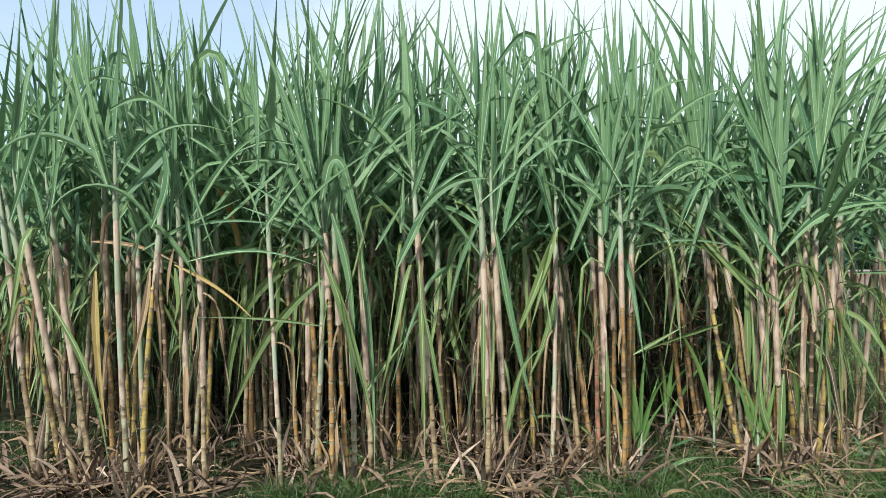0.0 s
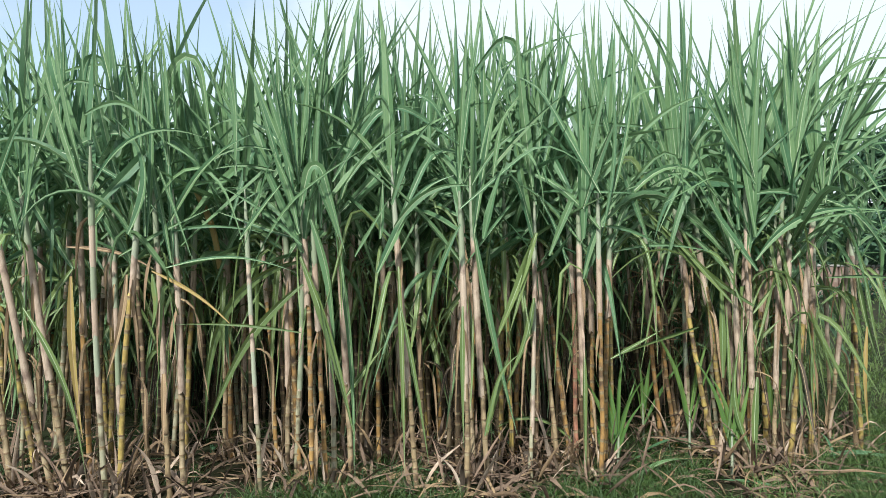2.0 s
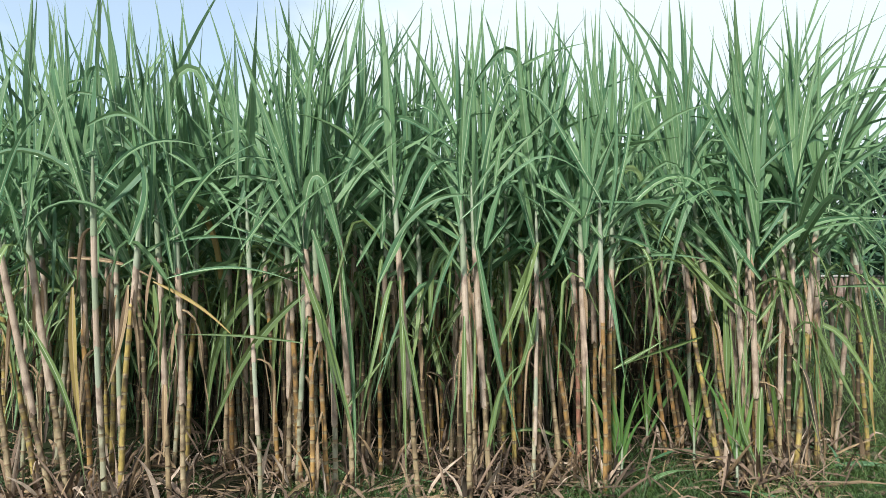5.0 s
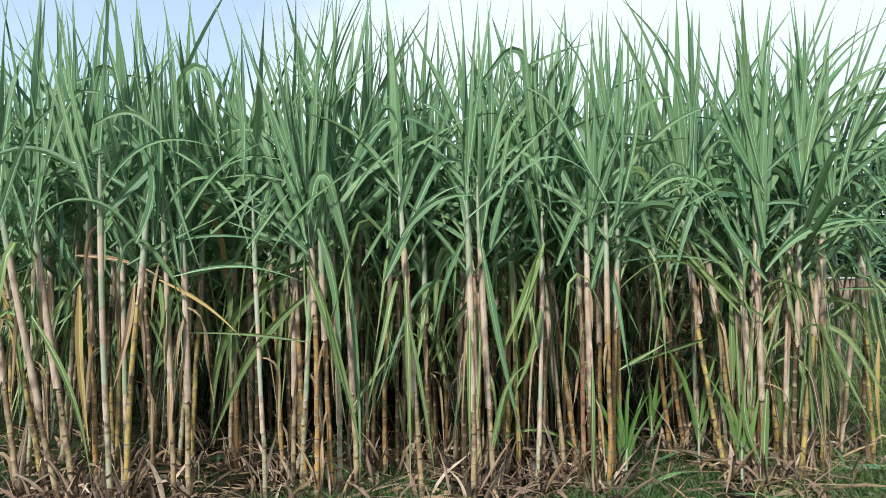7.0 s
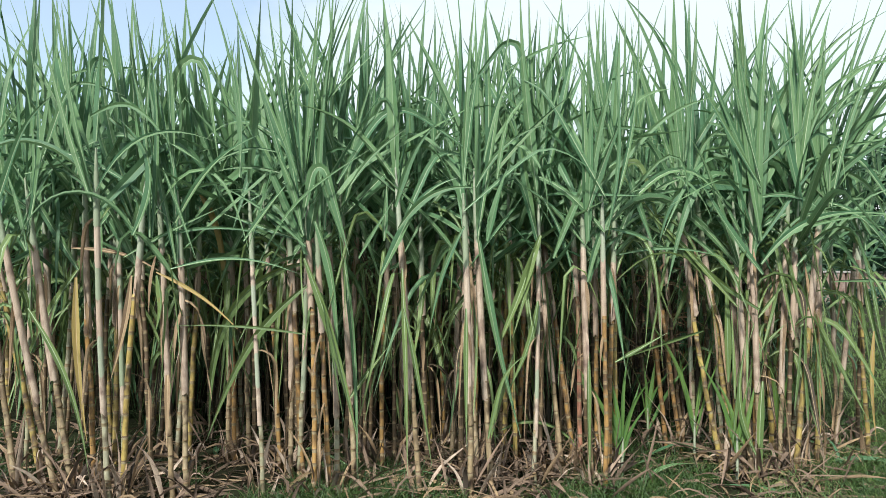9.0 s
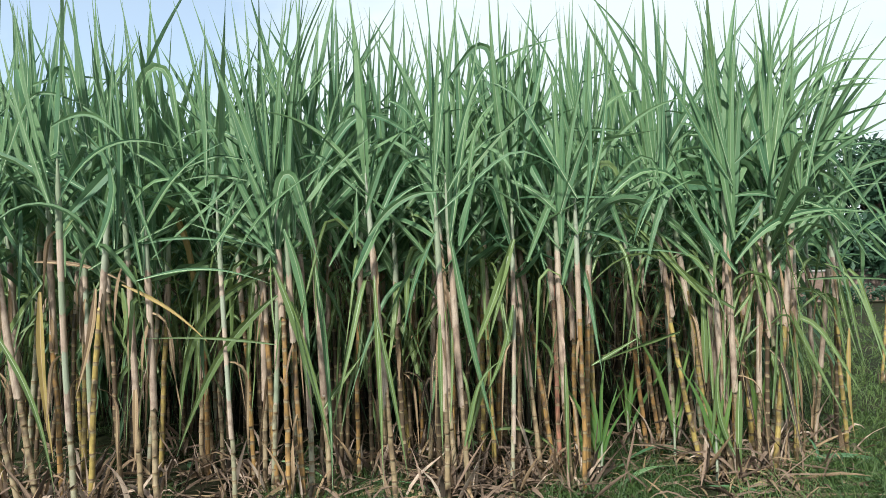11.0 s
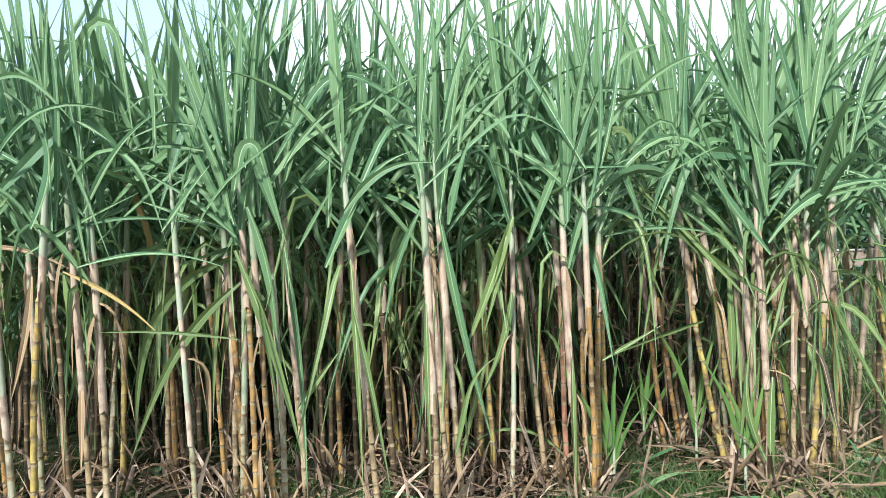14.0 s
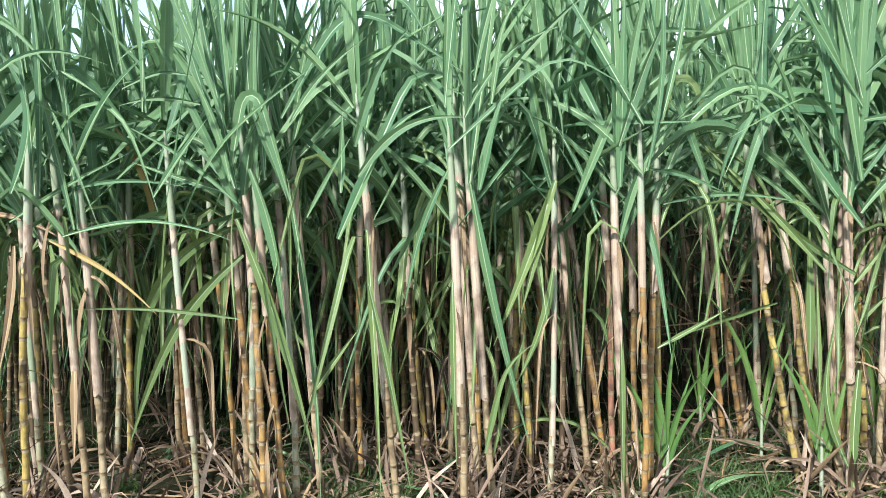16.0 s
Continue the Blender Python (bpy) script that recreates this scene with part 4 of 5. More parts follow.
extra(c55, 0.067, 2.23, 73, 66, 1.20, 0.036, 0.63, -0.10, 0.2, 91, -1, -7)
extra(c55, 0.067, 2.23, 77, 72, 1.10, 0.036, 0.63, -0.13, 0.2, 69, -3, 3)
extra(c00, -0.246, 1.44, 99, 115, 0.56, 0.041, 0.46, -0.10, 0.2, 89, 3, -6)
extra(c09, -0.083, 1.51, 15, -12, 0.76, 0.028, 0.44, -0.05, 0.2, 86, 7, 1)
extra(c10, -0.053, 1.31, 16, -22, 0.82, 0.030, 0.52, -0.17, 0.2, 68, -21, 5)
extra(c25, -0.179, 1.91, -96, -109, 0.79, 0.040, 0.46, -0.16, 0.2, 108, 20, -2)
extra(c31, -0.045, 1.58, -119, -100, 0.68, 0.041, 0.37, -0.12, 0.2, 92, 4, -1)
extra(c68, 0.016, 1.25, -128, -127, 0.53, 0.047, 0.52, -0.15, 0.2, 99, -23, 7)
extra(c27, -0.107, 1.48, -8, -20, 0.63, 0.021, 0.38, -0.10, 0.2, 97, 24, 2)
extra(c34, -0.053, 1.51, -76, -63, 0.44, 0.040, 0.48, -0.08, 0.2, 90, -3, -5)
extra(c69, 0.027, 1.80, -58, -82, 0.73, 0.029, 0.40, -0.07, 0.2, 98, -3, -1)
extra(c39, -0.043, 1.24, 79, 41, 0.76, 0.054, 0.57, -0.09, 0.2, 91, 6, 5)
extra(c43, 0.004, 1.42, 14, -14, 0.73, 0.030, 0.42, -0.09, 0.2, 90, 0, -6)
extra(c70, -0.190, 1.72, 17, 16, 0.74, 0.044, 0.44, -0.15, 0.2, 90, -1, 0)
extra(c48, -0.064, 1.81, 16, -41, 0.60, 0.046, 0.41, -0.11, 0.2, 81, 1, 5)
extra(c55, 0.061, 2.04, -7, -78, 0.71, 0.052, 0.32, -0.10, 0.2, 98, -24, -3)
extra(c58, -0.079, 1.54, 108, 56, 0.63, 0.046, 0.48, -0.14, 0.2, 93, -20, -2)
extra(c58, -0.079, 1.54, 123, 92, 0.56, 0.046, 0.51, -0.10, 0.2, 101, -20, -6)
extra(c53, 0.183, 2.05, 38, -56, 0.92, 0.055, 0.20, -0.09, 0.05, 80, 10, -2)
extra(c53, 0.159, 1.79, -12, -60, 0.70, 0.050, 0.26, -0.14, 0.2, 71, -7, 4)
extra(c52, 0.065, 1.67, 21, -8, 0.69, 0.039, 0.27, -0.10, 0.2, 85, -4, -6)
extra(c52, 0.081, 2.06, 22, 10, 0.93, 0.039, 0.31, -0.11, 0.2, 62, -17, 4)
extra(c55, 0.037, 1.24, 4, -8, 0.81, 0.032, 0.42, -0.14, 0.2, 109, 12, -2)
extra(c55, 0.054, 1.82, 69, 43, 1.31, 0.062, 0.46, -0.07, 0.2, 70, -12, 7)
extra(c55, 0.054, 1.82, 63, 35, 1.12, 0.062, 0.46, -0.10, 0.2, 66, 5, -8)
extra(c55, 0.058, 1.93, 73, 62, 1.18, 0.048, 0.52, -0.13, 0.2, 72, 23, 2)
extra(c55, 0.058, 1.93, 79, 70, 0.91, 0.048, 0.52, -0.16, 0.2, 74, -11, 7)
extra(c58, -0.075, 1.47, 89, 43, 0.97, 0.067, 0.51, -0.11, 0.2, 86, -1, -2)
extra(c58, -0.071, 1.39, -82, -76, 0.83, 0.050, 0.60, -0.13, 0.2, 83, 3, 3)
extra(c52, 0.075, 1.91, 91, 82, 1.14, 0.060, 0.50, -0.13, 0.2, 69, 20, -5)
extra(c52, 0.075, 1.91, 85, 74, 1.08, 0.060, 0.50, -0.16, 0.2, 78, 3, 2)
extra(c49, -0.083, 1.57, 89, 99, 1.23, 0.055, 0.57, -0.08, 0.2, 81, 5, -5)
extra(c49, -0.083, 1.57, 96, 109, 1.17, 0.055, 0.57, -0.11, 0.2, 60, 25, -0)
extra(c63, -0.011, 1.93, 110, 100, 1.18, 0.062, 0.61, -0.15, 0.2, 85, -2, -7)
extra(c63, -0.011, 1.93, 114, 106, 1.01, 0.062, 0.61, -0.18, 0.2, 93, -5, 6)
extra(c07, 0.107, 1.51, 64, 142, 0.79, 0.073, 0.60, -0.16, 0.2, 72, -9, -5)
extra(c17, -0.100, 1.53, 93, 128, 1.03, 0.065, 0.33, -0.08, 0.2, 94, 13, 8)
extra(c21, -0.087, 1.60, 83, 69, 1.12, 0.039, 0.61, -0.11, 0.2, 80, 22, -7)
extra(c21, -0.087, 1.60, 77, 61, 0.91, 0.039, 0.61, -0.14, 0.2, 97, -9, -6)
extra(c37, -0.266, 1.85, 71, 91, 1.25, 0.081, 0.54, -0.16, 0.2, 108, 21, -5)
extra(c37, -0.266, 1.85, 76, 97, 1.04, 0.081, 0.54, -0.19, 0.2, 86, 16, 8)
extra(c39, -0.059, 1.69, 82, 76, 0.91, 0.064, 0.57, -0.14, 0.2, 98, -2, -3)
extra(c39, -0.059, 1.69, 73, 64, 0.75, 0.064, 0.57, -0.17, 0.2, 108, 12, -3)
extra(c55, 0.059, 1.97, 64, 47, 1.39, 0.053, 0.52, -0.07, 0.2, 96, 8, 1)
extra(c55, 0.059, 1.97, 70, 56, 1.29, 0.053, 0.52, -0.10, 0.2, 85, 21, 5)
extra(c55, 0.076, 2.54, 57, -5, 0.83, 0.036, 0.38, -0.14, 0.1, 68, -18, -2)
extra(c55, 0.073, 2.44, 63, -9, 0.73, 0.035, 0.25, -0.16, 0.2, 67, -22, -5)
extra(c53, 0.205, 2.30, 74, 4, 0.44, 0.039, 0.45, -0.08, 0.2, 90, -19, 4)
extra(c52, 0.103, 2.61, 60, 37, 0.67, 0.035, 0.38, -0.12, 0.2, 90, 16, -3)
extra(c57, 0.238, 2.24, 55, 54, 0.77, 0.048, 0.48, -0.16, 0.2, 83, 8, 5)
extra(c59, 0.061, 2.01, 101, 79, 0.84, 0.048, 0.53, -0.19, 0.2, 101, -23, 1)
extra(c59, 0.061, 2.01, 95, 71, 0.64, 0.048, 0.53, -0.22, 0.2, 88, 24, 3)
extra(c58, -0.094, 1.84, 97, 84, 1.03, 0.023, 0.52, -0.09, 0.2, 90, 14, 4)
extra(c58, -0.094, 1.84, 105, 94, 0.86, 0.023, 0.52, -0.12, 0.2, 97, -1, -2)
extra(c52, 0.075, 1.92, 70, 2, 0.77, 0.043, 0.22, -0.10, 0.2, 109, 12, -0)
extra(c57, 0.217, 2.04, 30, -6, 0.56, 0.053, 0.53, -0.17, 0.2, 92, 3, 2)
extra(c00, -0.195, 1.76, 82, 83, 1.05, 0.060, 0.39, -0.11, 0.2, 70, -5, -4)
extra(c00, -0.144, 1.96, 72, -21, 0.84, 0.048, 0.63, -0.13, 0.05, 83, 18, 4)
extra(c00, -0.309, 1.90, 14, 8, 0.56, 0.033, 0.49, -0.03, 0.2, 75, 2, -3)
extra(c00, -0.173, 2.06, -12, -45, 0.97, 0.048, 0.45, -0.12, 0.2, 70, -13, 5)
extra(c06, -0.068, 2.26, -38, -49, 0.54, 0.057, 0.46, 0.08, 0.2, 100, 13, -4)
extra(c06, 0.044, 2.37, -32, -66, 0.44, 0.040, 0.40, 0.00, 0.2, 92, 10, 4)
extra(c09, -0.092, 2.05, 73, 55, 0.40, 0.033, 0.60, -0.02, 0.2, 70, 5, 2)
extra(c10, -0.103, 2.09, -28, -36, 0.23, 0.024, 0.40, -0.07, 0.2, 73, -1, -5)
extra(c06, -0.109, 1.34, 92, 92, 0.51, 0.033, 0.52, 0.09, 0.2, 102, 2, -2)
extra(c06, -0.014, 1.98, -59, -61, 0.37, 0.024, 0.48, 0.09, 0.2, 90, 17, 4)
extra(c07, -0.011, 1.38, 31, 24, 0.69, 0.032, 0.47, -0.02, 0.2, 83, 4, -1)
extra(c10, -0.126, 1.93, -68, -70, 0.63, 0.028, 0.50, -0.12, 0.2, 79, 14, -5)
extra(c18, -0.033, 1.45, 136, 155, 0.69, 0.032, 0.50, -0.13, 0.2, 92, -10, 0)
extra(c18, -0.105, 1.50, 162, 161, 0.49, 0.040, 0.48, -0.07, 0.2, 80, 22, -4)
extra(c18, -0.213, 1.91, 166, 195, 0.41, 0.032, 0.56, -0.08, 0.2, 75, 6, -3)
extra(c14, -0.278, 1.99, 25, -15, 0.45, 0.024, 0.45, -0.04, 0.1, 97, -8, 1)
extra(c18, -0.106, 1.92, 99, 98, 0.81, 0.049, 0.52, -0.01, 0.2, 70, -19, -3)
extra(c18, -0.037, 1.49, 83, 70, 0.46, 0.081, 0.58, -0.03, 0.2, 92, -12, -2)
extra(c19, -0.046, 1.88, -68, -72, 0.45, 0.048, 0.40, -0.17, 0.2, 85, -20, 2)
extra(c19, -0.033, 1.56, 93, 89, 1.02, 0.057, 0.44, -0.06, 0.2, 106, 10, 6)
extra(c19, 0.131, 1.80, 60, 35, 0.52, 0.036, 0.45, -0.19, 0.2, 78, 21, 3)
extra(c26, -0.151, 1.70, 75, 40, 0.62, 0.056, 0.78, -0.08, 0.2, 106, 5, 4)
extra(c26, -0.234, 1.28, 65, 16, 0.79, 0.072, 0.76, -0.10, 0.1, 74, -2, -4)
extra(c26, -0.219, 1.49, 87, 88, 0.37, 0.048, 0.50, -0.09, 0.2, 106, -7, -6)
extra(c26, -0.368, 1.38, 61, 58, 0.42, 0.032, 0.49, -0.13, 0.2, 73, 12, -2)
extra(c26, 0.002, 2.38, -22, -61, 0.29, 0.040, 0.34, -0.10, 0.1, 70, 21, -1)
extra(c31, 0.095, 1.49, 78, 70, 0.48, 0.068, 0.63, -0.11, 0.2, 68, -20, -4)
extra(c69, 0.006, 1.51, 100, 101, 0.92, 0.074, 0.49, 0.00, 0.2, 72, -20, -0)
extra(c69, -0.002, 1.84, 97, 95, 1.02, 0.086, 0.51, -0.06, 0.2, 108, -17, 0)
extra(c31, 0.077, 1.99, 80, 55, 0.80, 0.041, 0.60, -0.03, 0.2, 83, 21, -0)
extra(c31, 0.153, 1.87, 82, 39, 0.53, 0.040, 0.78, -0.11, 0.1, 83, -20, -1)
extra(c41, -0.118, 2.25, -69, -66, 0.51, 0.043, 0.50, -0.01, 0.2, 103, 15, -0)
extra(c69, 0.104, 1.39, 69, 56, 1.01, 0.060, 0.58, -0.09, 0.2, 77, -11, -4)
extra(c39, -0.057, 1.47, 61, 16, 0.63, 0.034, 0.58, -0.06, 0.1, 103, -16, -5)
extra(c42, 0.082, 2.05, -72, -70, 0.67, 0.061, 0.39, -0.06, 0.2, 90, 22, -1)
extra(c41, -0.042, 2.27, 2, -7, 0.48, 0.035, 0.50, 0.09, 0.2, 93, 13, 3)
extra(c41, -0.018, 1.96, 37, 32, 0.39, 0.030, 0.51, 0.03, 0.2, 70, -13, 4)
extra(c39, -0.113, 1.36, 119, 121, 0.48, 0.026, 0.52, 0.04, 0.2, 105, -7, 2)
extra(c39, -0.078, 1.58, 113, 118, 0.60, 0.030, 0.51, 0.02, 0.2, 93, 14, 0)
extra(c41, 0.042, 1.59, -6, -27, 0.38, 0.035, 0.36, 0.05, 0.2, 95, -10, 5)
extra(c41, -0.042, 1.32, 76, 67, 0.32, 0.044, 0.52, 0.09, 0.2, 69, 21, 6)
extra(c46, -0.313, 1.98, -104, -99, 0.63, 0.082, 0.33, -0.14, 0.2, 68, 18, -4)
extra(c46, -0.473, 1.88, 31, 16, 0.22, 0.037, 0.50, -0.09, 0.2, 94, -19, -4)
extra(c46, -0.322, 1.97, -4, -12, 0.59, 0.045, 0.50, -0.14, 0.2, 90, 11, 5)
extra(c49, -0.131, 1.07, 130, 135, 0.88, 0.049, 0.51, -0.10, 0.2, 66, 19, -6)
extra(c49, -0.078, 1.25, 133, 151, 0.65, 0.046, 0.60, -0.01, 0.2, 71, 14, 3)
extra(c48, -0.050, 1.40, 115, 119, 0.70, 0.037, 0.46, -0.01, 0.2, 89, 17, -4)
extra(c48, -0.055, 1.40, 84, 84, 1.43, 0.091, 0.35, -0.04, 0.2, 80, 17, 3)
extra(c48, 0.088, 1.52, 28, 3, 0.81, 0.036, 0.35, -0.06, 0.2, 88, -21, -6)
extra(c48, 0.018, 1.40, 56, 9, 0.75, 0.036, 0.50, -0.05, 0.1, 87, 16, 1)
extra(c53, 0.122, 2.49, 48, 21, 0.65, 0.037, 0.45, -0.02, 0.2, 81, 12, 0)
extra(c53, 0.246, 2.09, 57, 56, 0.69, 0.093, 0.52, -0.04, 0.2, 101, 14, -5)
extra(c55, 0.052, 2.02, -2, -48, 0.52, 0.038, 0.41, -0.06, 0.1, 82, 13, -2)
extra(c53, 0.339, 1.75, -21, -56, 0.39, 0.047, 0.47, -0.01, 0.1, 86, 21, -5)
extra(c48, -0.046, 2.02, 44, 39, 0.44, 0.036, 0.52, -0.11, 0.2, 92, 17, 0)
extra(c46, -0.247, 1.98, 73, 27, 0.49, 0.045, 0.53, -0.17, 0.1, 102, 12, -5)
extra(c49, -0.305, 2.35, -10, -32, 0.43, 0.037, 0.54, -0.01, 0.2, 74, -9, 4)
extra(c53, 0.132, 1.61, 106, 119, 0.57, 0.033, 0.39, 0.02, 0.2, 100, -15, 4)
extra(c69, -0.003, 1.50, -102, -105, 0.64, 0.060, 0.43, -0.07, 0.2, 72, -0, -2)
extra(c69, 0.015, 1.11, -97, -117, 0.65, 0.056, 0.39, -0.01, 0.2, 104, 9, -6)
extra(c31, 0.106, 0.29, 78, 30, 0.59, 0.040, 0.75, -0.10, 0.1, 89, -1, 3)
extra(c41, 0.071, 0.71, 29, 29, 0.40, 0.035, 0.50, 0.03, 0.2, 69, -11, 4)
extra(c49, -0.158, 0.14, 85, 80, 0.74, 0.040, 0.55, -0.08, 0.2, 98, 21, 2)
extra(c49, -0.125, 0.43, 92, 92, 0.66, 0.036, 0.50, -0.04, 0.2, 92, -8, 5)
extra(c52, 0.021, 0.36, 84, 85, 0.65, 0.036, 0.50, -0.16, 0.2, 104, -9, 4)
extra(c48, -0.015, 0.76, 49, 41, 0.27, 0.036, 0.52, -0.02, 0.2, 92, -3, -4)
extra(c48, -0.014, 0.99, 54, 52, 0.31, 0.036, 0.50, -0.02, 0.2, 81, 7, -4)
extra(c40, 0.128, 1.99, 93, 90, 1.21, 0.058, 0.55, 0.12, 0.2, 82, -16, 4)
extra(c40, 0.174, 1.90, 86, 90, 1.38, 0.048, 0.55, 0.06, 0.2, 87, 18, -5)
extra(c40, 0.026, 1.99, 90, 87, 1.35, 0.058, 0.55, 0.14, 0.2, 92, -20, -1)
extra(c40, 0.304, 1.99, 85, 88, 1.09, 0.049, 0.55, 0.16, 0.2, 85, 10, -4)
extra(c46, -0.473, 1.98, 97, 94, 1.21, 0.038, 0.55, 0.14, 0.2, 71, 0, 5)
extra(c46, -0.396, 1.99, 85, 88, 1.31, 0.058, 0.55, 0.19, 0.2, 99, -5, 3)
extra(c46, -0.561, 2.11, 83, 77, 0.81, 0.038, 0.54, 0.12, 0.2, 78, 8, 3)
extra(c38, -0.055, 1.94, 91, 93, 1.44, 0.068, 0.55, 0.22, 0.2, 70, -10, -3)
extra(c37, -0.140, 1.98, 93, 90, 1.21, 0.039, 0.55, -0.00, 0.2, 100, -13, 5)
extra(c47, -0.372, 2.00, 88, 91, 1.46, 0.088, 0.55, 0.13, 0.2, 68, -5, -0)
extra(c47, -0.268, 1.98, 92, 89, 1.38, 0.067, 0.55, 0.01, 0.2, 84, 18, -5)
extra(c47, -0.155, 1.99, 83, 86, 1.22, 0.049, 0.55, 0.09, 0.2, 71, 3, 5)
extra(c24, 0.184, 1.95, 91, 88, 1.15, 0.055, 0.55, -0.06, 0.2, 66, -18, 0)
extra(c30, -0.317, 1.94, 88, 91, 1.27, 0.045, 0.55, 0.11, 0.2, 70, -0, 5)
extra(c24, 0.022, 2.07, 90, 86, 1.03, 0.037, 0.55, -0.03, 0.2, 83, 6, -5)
extra(c24, -0.141, 2.07, 91, 95, 1.08, 0.042, 0.55, -0.01, 0.2, 73, 5, 5)
extra(c11, 0.003, 2.06, 91, 88, 1.23, 0.064, 0.55, -0.18, 0.2, 89, 5, -4)
extra(c04, 0.153, 2.06, 92, 95, 1.20, 0.073, 0.55, 0.05, 0.2, 108, 22, -5)
extra(c60, -0.283, 2.07, 97, 93, 1.26, 0.065, 0.55, 0.01, 0.2, 106, -12, 1)
extra(c60, 0.023, 2.25, 92, 96, 1.07, 0.073, 0.55, -0.08, 0.2, 81, 8, 1)
extra(c60, 0.095, 2.27, 93, 90, 1.09, 0.065, 0.55, 0.02, 0.2, 70, -7, 4)
extra(c04, -0.235, 1.94, 93, 97, 1.04, 0.055, 0.55, 0.09, 0.2, 85, -4, 6)
extra(c04, -0.075, 2.06, 99, 94, 0.91, 0.046, 0.55, 0.09, 0.2, 67, 13, -2)
extra(c68, 0.083, 1.95, 90, 93, 1.33, 0.064, 0.55, -0.13, 0.2, 75, -2, -2)
extra(c37, -0.414, 2.10, 95, 92, 1.07, 0.038, 0.55, -0.03, 0.2, 92, -17, 3)
extra(c47, -0.391, 2.11, 97, 122, 1.43, 0.067, 0.59, 0.01, 0.2, 99, 14, -0)

# dead leaves that hang across the open lane
rng = np.random.default_rng(19)
for i in range(26):
    extra((c44, c45, c44, c70)[i % 4], rng.uniform(-0.45, 0.1), rng.uniform(0.35, 1.35), rng.uniform(-40, 40), rng.uniform(-70, 10), rng.uniform(0.25, 0.6), rng.uniform(0.012, 0.03),
          rng.uniform(0.3, 0.7), rng.uniform(0.1, 0.9), 0.06, rng.uniform(40, 110), rng.uniform(-60, 60), rng.uniform(-40, 40), "dry")

# ---- the canes behind, in loose rows ----
rng = np.random.default_rng(77)
# mostly the brown with shade in its colour, to keep inner rows dark
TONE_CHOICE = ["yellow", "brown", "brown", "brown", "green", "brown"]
def in_gap(x, y):
    """The open lane that leads into the field."""
    return abs(x - 1.52 - 0.28 * (y - 4.9)) < 0.33 + 0.03 * max(0, 6 - y) and y < 6.7


def edge_right(y):
    return 2.95 + 0.47 * (y - 5.0)


spots = []
for row in range(14):
    y0 = 5.05 + row * 0.55
    x = -3.2 - 0.72 * row
    while x < edge_right(y0) - 0.1:
        x += rng.uniform(0.08, 0.28) * (1.5 if row < 2 else 1.0) 
        px, py = x, y0 + rng.normal(0, 0.12)
        if in_gap(px, py) or px > edge_right(py) - 0.12:
            continue
        spots.append((px, py))
near = [p for p in spots if p[1] < 6.0]
rest = [p for p in spots if p[1] >= 6.0]
variants = []
for i, (px, py) in enumerate(near):
    lean, leany = rng.normal(0, 0.07), rng.normal(0, 0.06)
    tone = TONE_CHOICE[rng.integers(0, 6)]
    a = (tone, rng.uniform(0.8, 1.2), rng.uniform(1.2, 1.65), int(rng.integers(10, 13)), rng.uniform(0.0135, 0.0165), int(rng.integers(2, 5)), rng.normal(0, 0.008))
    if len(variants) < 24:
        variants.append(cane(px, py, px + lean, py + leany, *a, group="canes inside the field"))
    else:
        src = variants[rng.integers(0, 24)]
        k = rng.uniform(0.92, 1.06)
        twin = copy_thing(src, pose(px, py, 0, 0, 0, rng.uniform(0, 360)))
        twin.scale = (1, 1, k)

# one cane that stands alone out in the meadow
cane(5.74, 8.4, 5.88, 8.4, "yellow", 0.9, 1.45, 9, 0.0145, 2, 0.02, group="canes at the edge of the field")

# the deeper canes, too many to tell apart
deep = Mesh()
# sheaths, dead leaves and brown culms here have shade mixed into their colours
SLOTS = [LEAF, RIB, SHADE_SHEATH, SHADE_SHEATH, CULM["brown"], SCAR, WAX, CULM["yellow"], SHEATH_GREEN, SHADE_SHEATH]
def shifted(geo, table):
    v, f, m, uv = geo
    return v, f, np.array(table)[m], uv


for px, py in rest:
    lean, leany, sway = rng.normal(0, 0.08), rng.normal(0, 0.08), rng.normal(0, 0.01)
    first = rng.uniform(1.33, 1.73)
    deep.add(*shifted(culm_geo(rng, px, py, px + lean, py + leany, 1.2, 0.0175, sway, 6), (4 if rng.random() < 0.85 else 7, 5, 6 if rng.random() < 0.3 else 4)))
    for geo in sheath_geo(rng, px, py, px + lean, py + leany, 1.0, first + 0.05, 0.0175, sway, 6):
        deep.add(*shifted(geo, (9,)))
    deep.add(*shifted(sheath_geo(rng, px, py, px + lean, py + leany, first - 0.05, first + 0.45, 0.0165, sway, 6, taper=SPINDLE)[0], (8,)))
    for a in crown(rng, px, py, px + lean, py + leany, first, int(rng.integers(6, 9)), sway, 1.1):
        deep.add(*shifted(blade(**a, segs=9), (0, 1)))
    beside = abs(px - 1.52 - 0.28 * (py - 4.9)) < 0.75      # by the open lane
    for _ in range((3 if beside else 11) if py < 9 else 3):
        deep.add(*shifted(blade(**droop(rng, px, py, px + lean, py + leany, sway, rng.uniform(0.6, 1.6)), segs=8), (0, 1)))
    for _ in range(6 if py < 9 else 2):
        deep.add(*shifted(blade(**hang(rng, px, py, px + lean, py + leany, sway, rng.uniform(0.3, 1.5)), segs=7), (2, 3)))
deep_canes = tagged(new("deep_canes", deep.data("deep_canes", SLOTS)), "dense stand of green sugarcane with brown stalks deeper in the field", "sugarcane", kind="stuff")

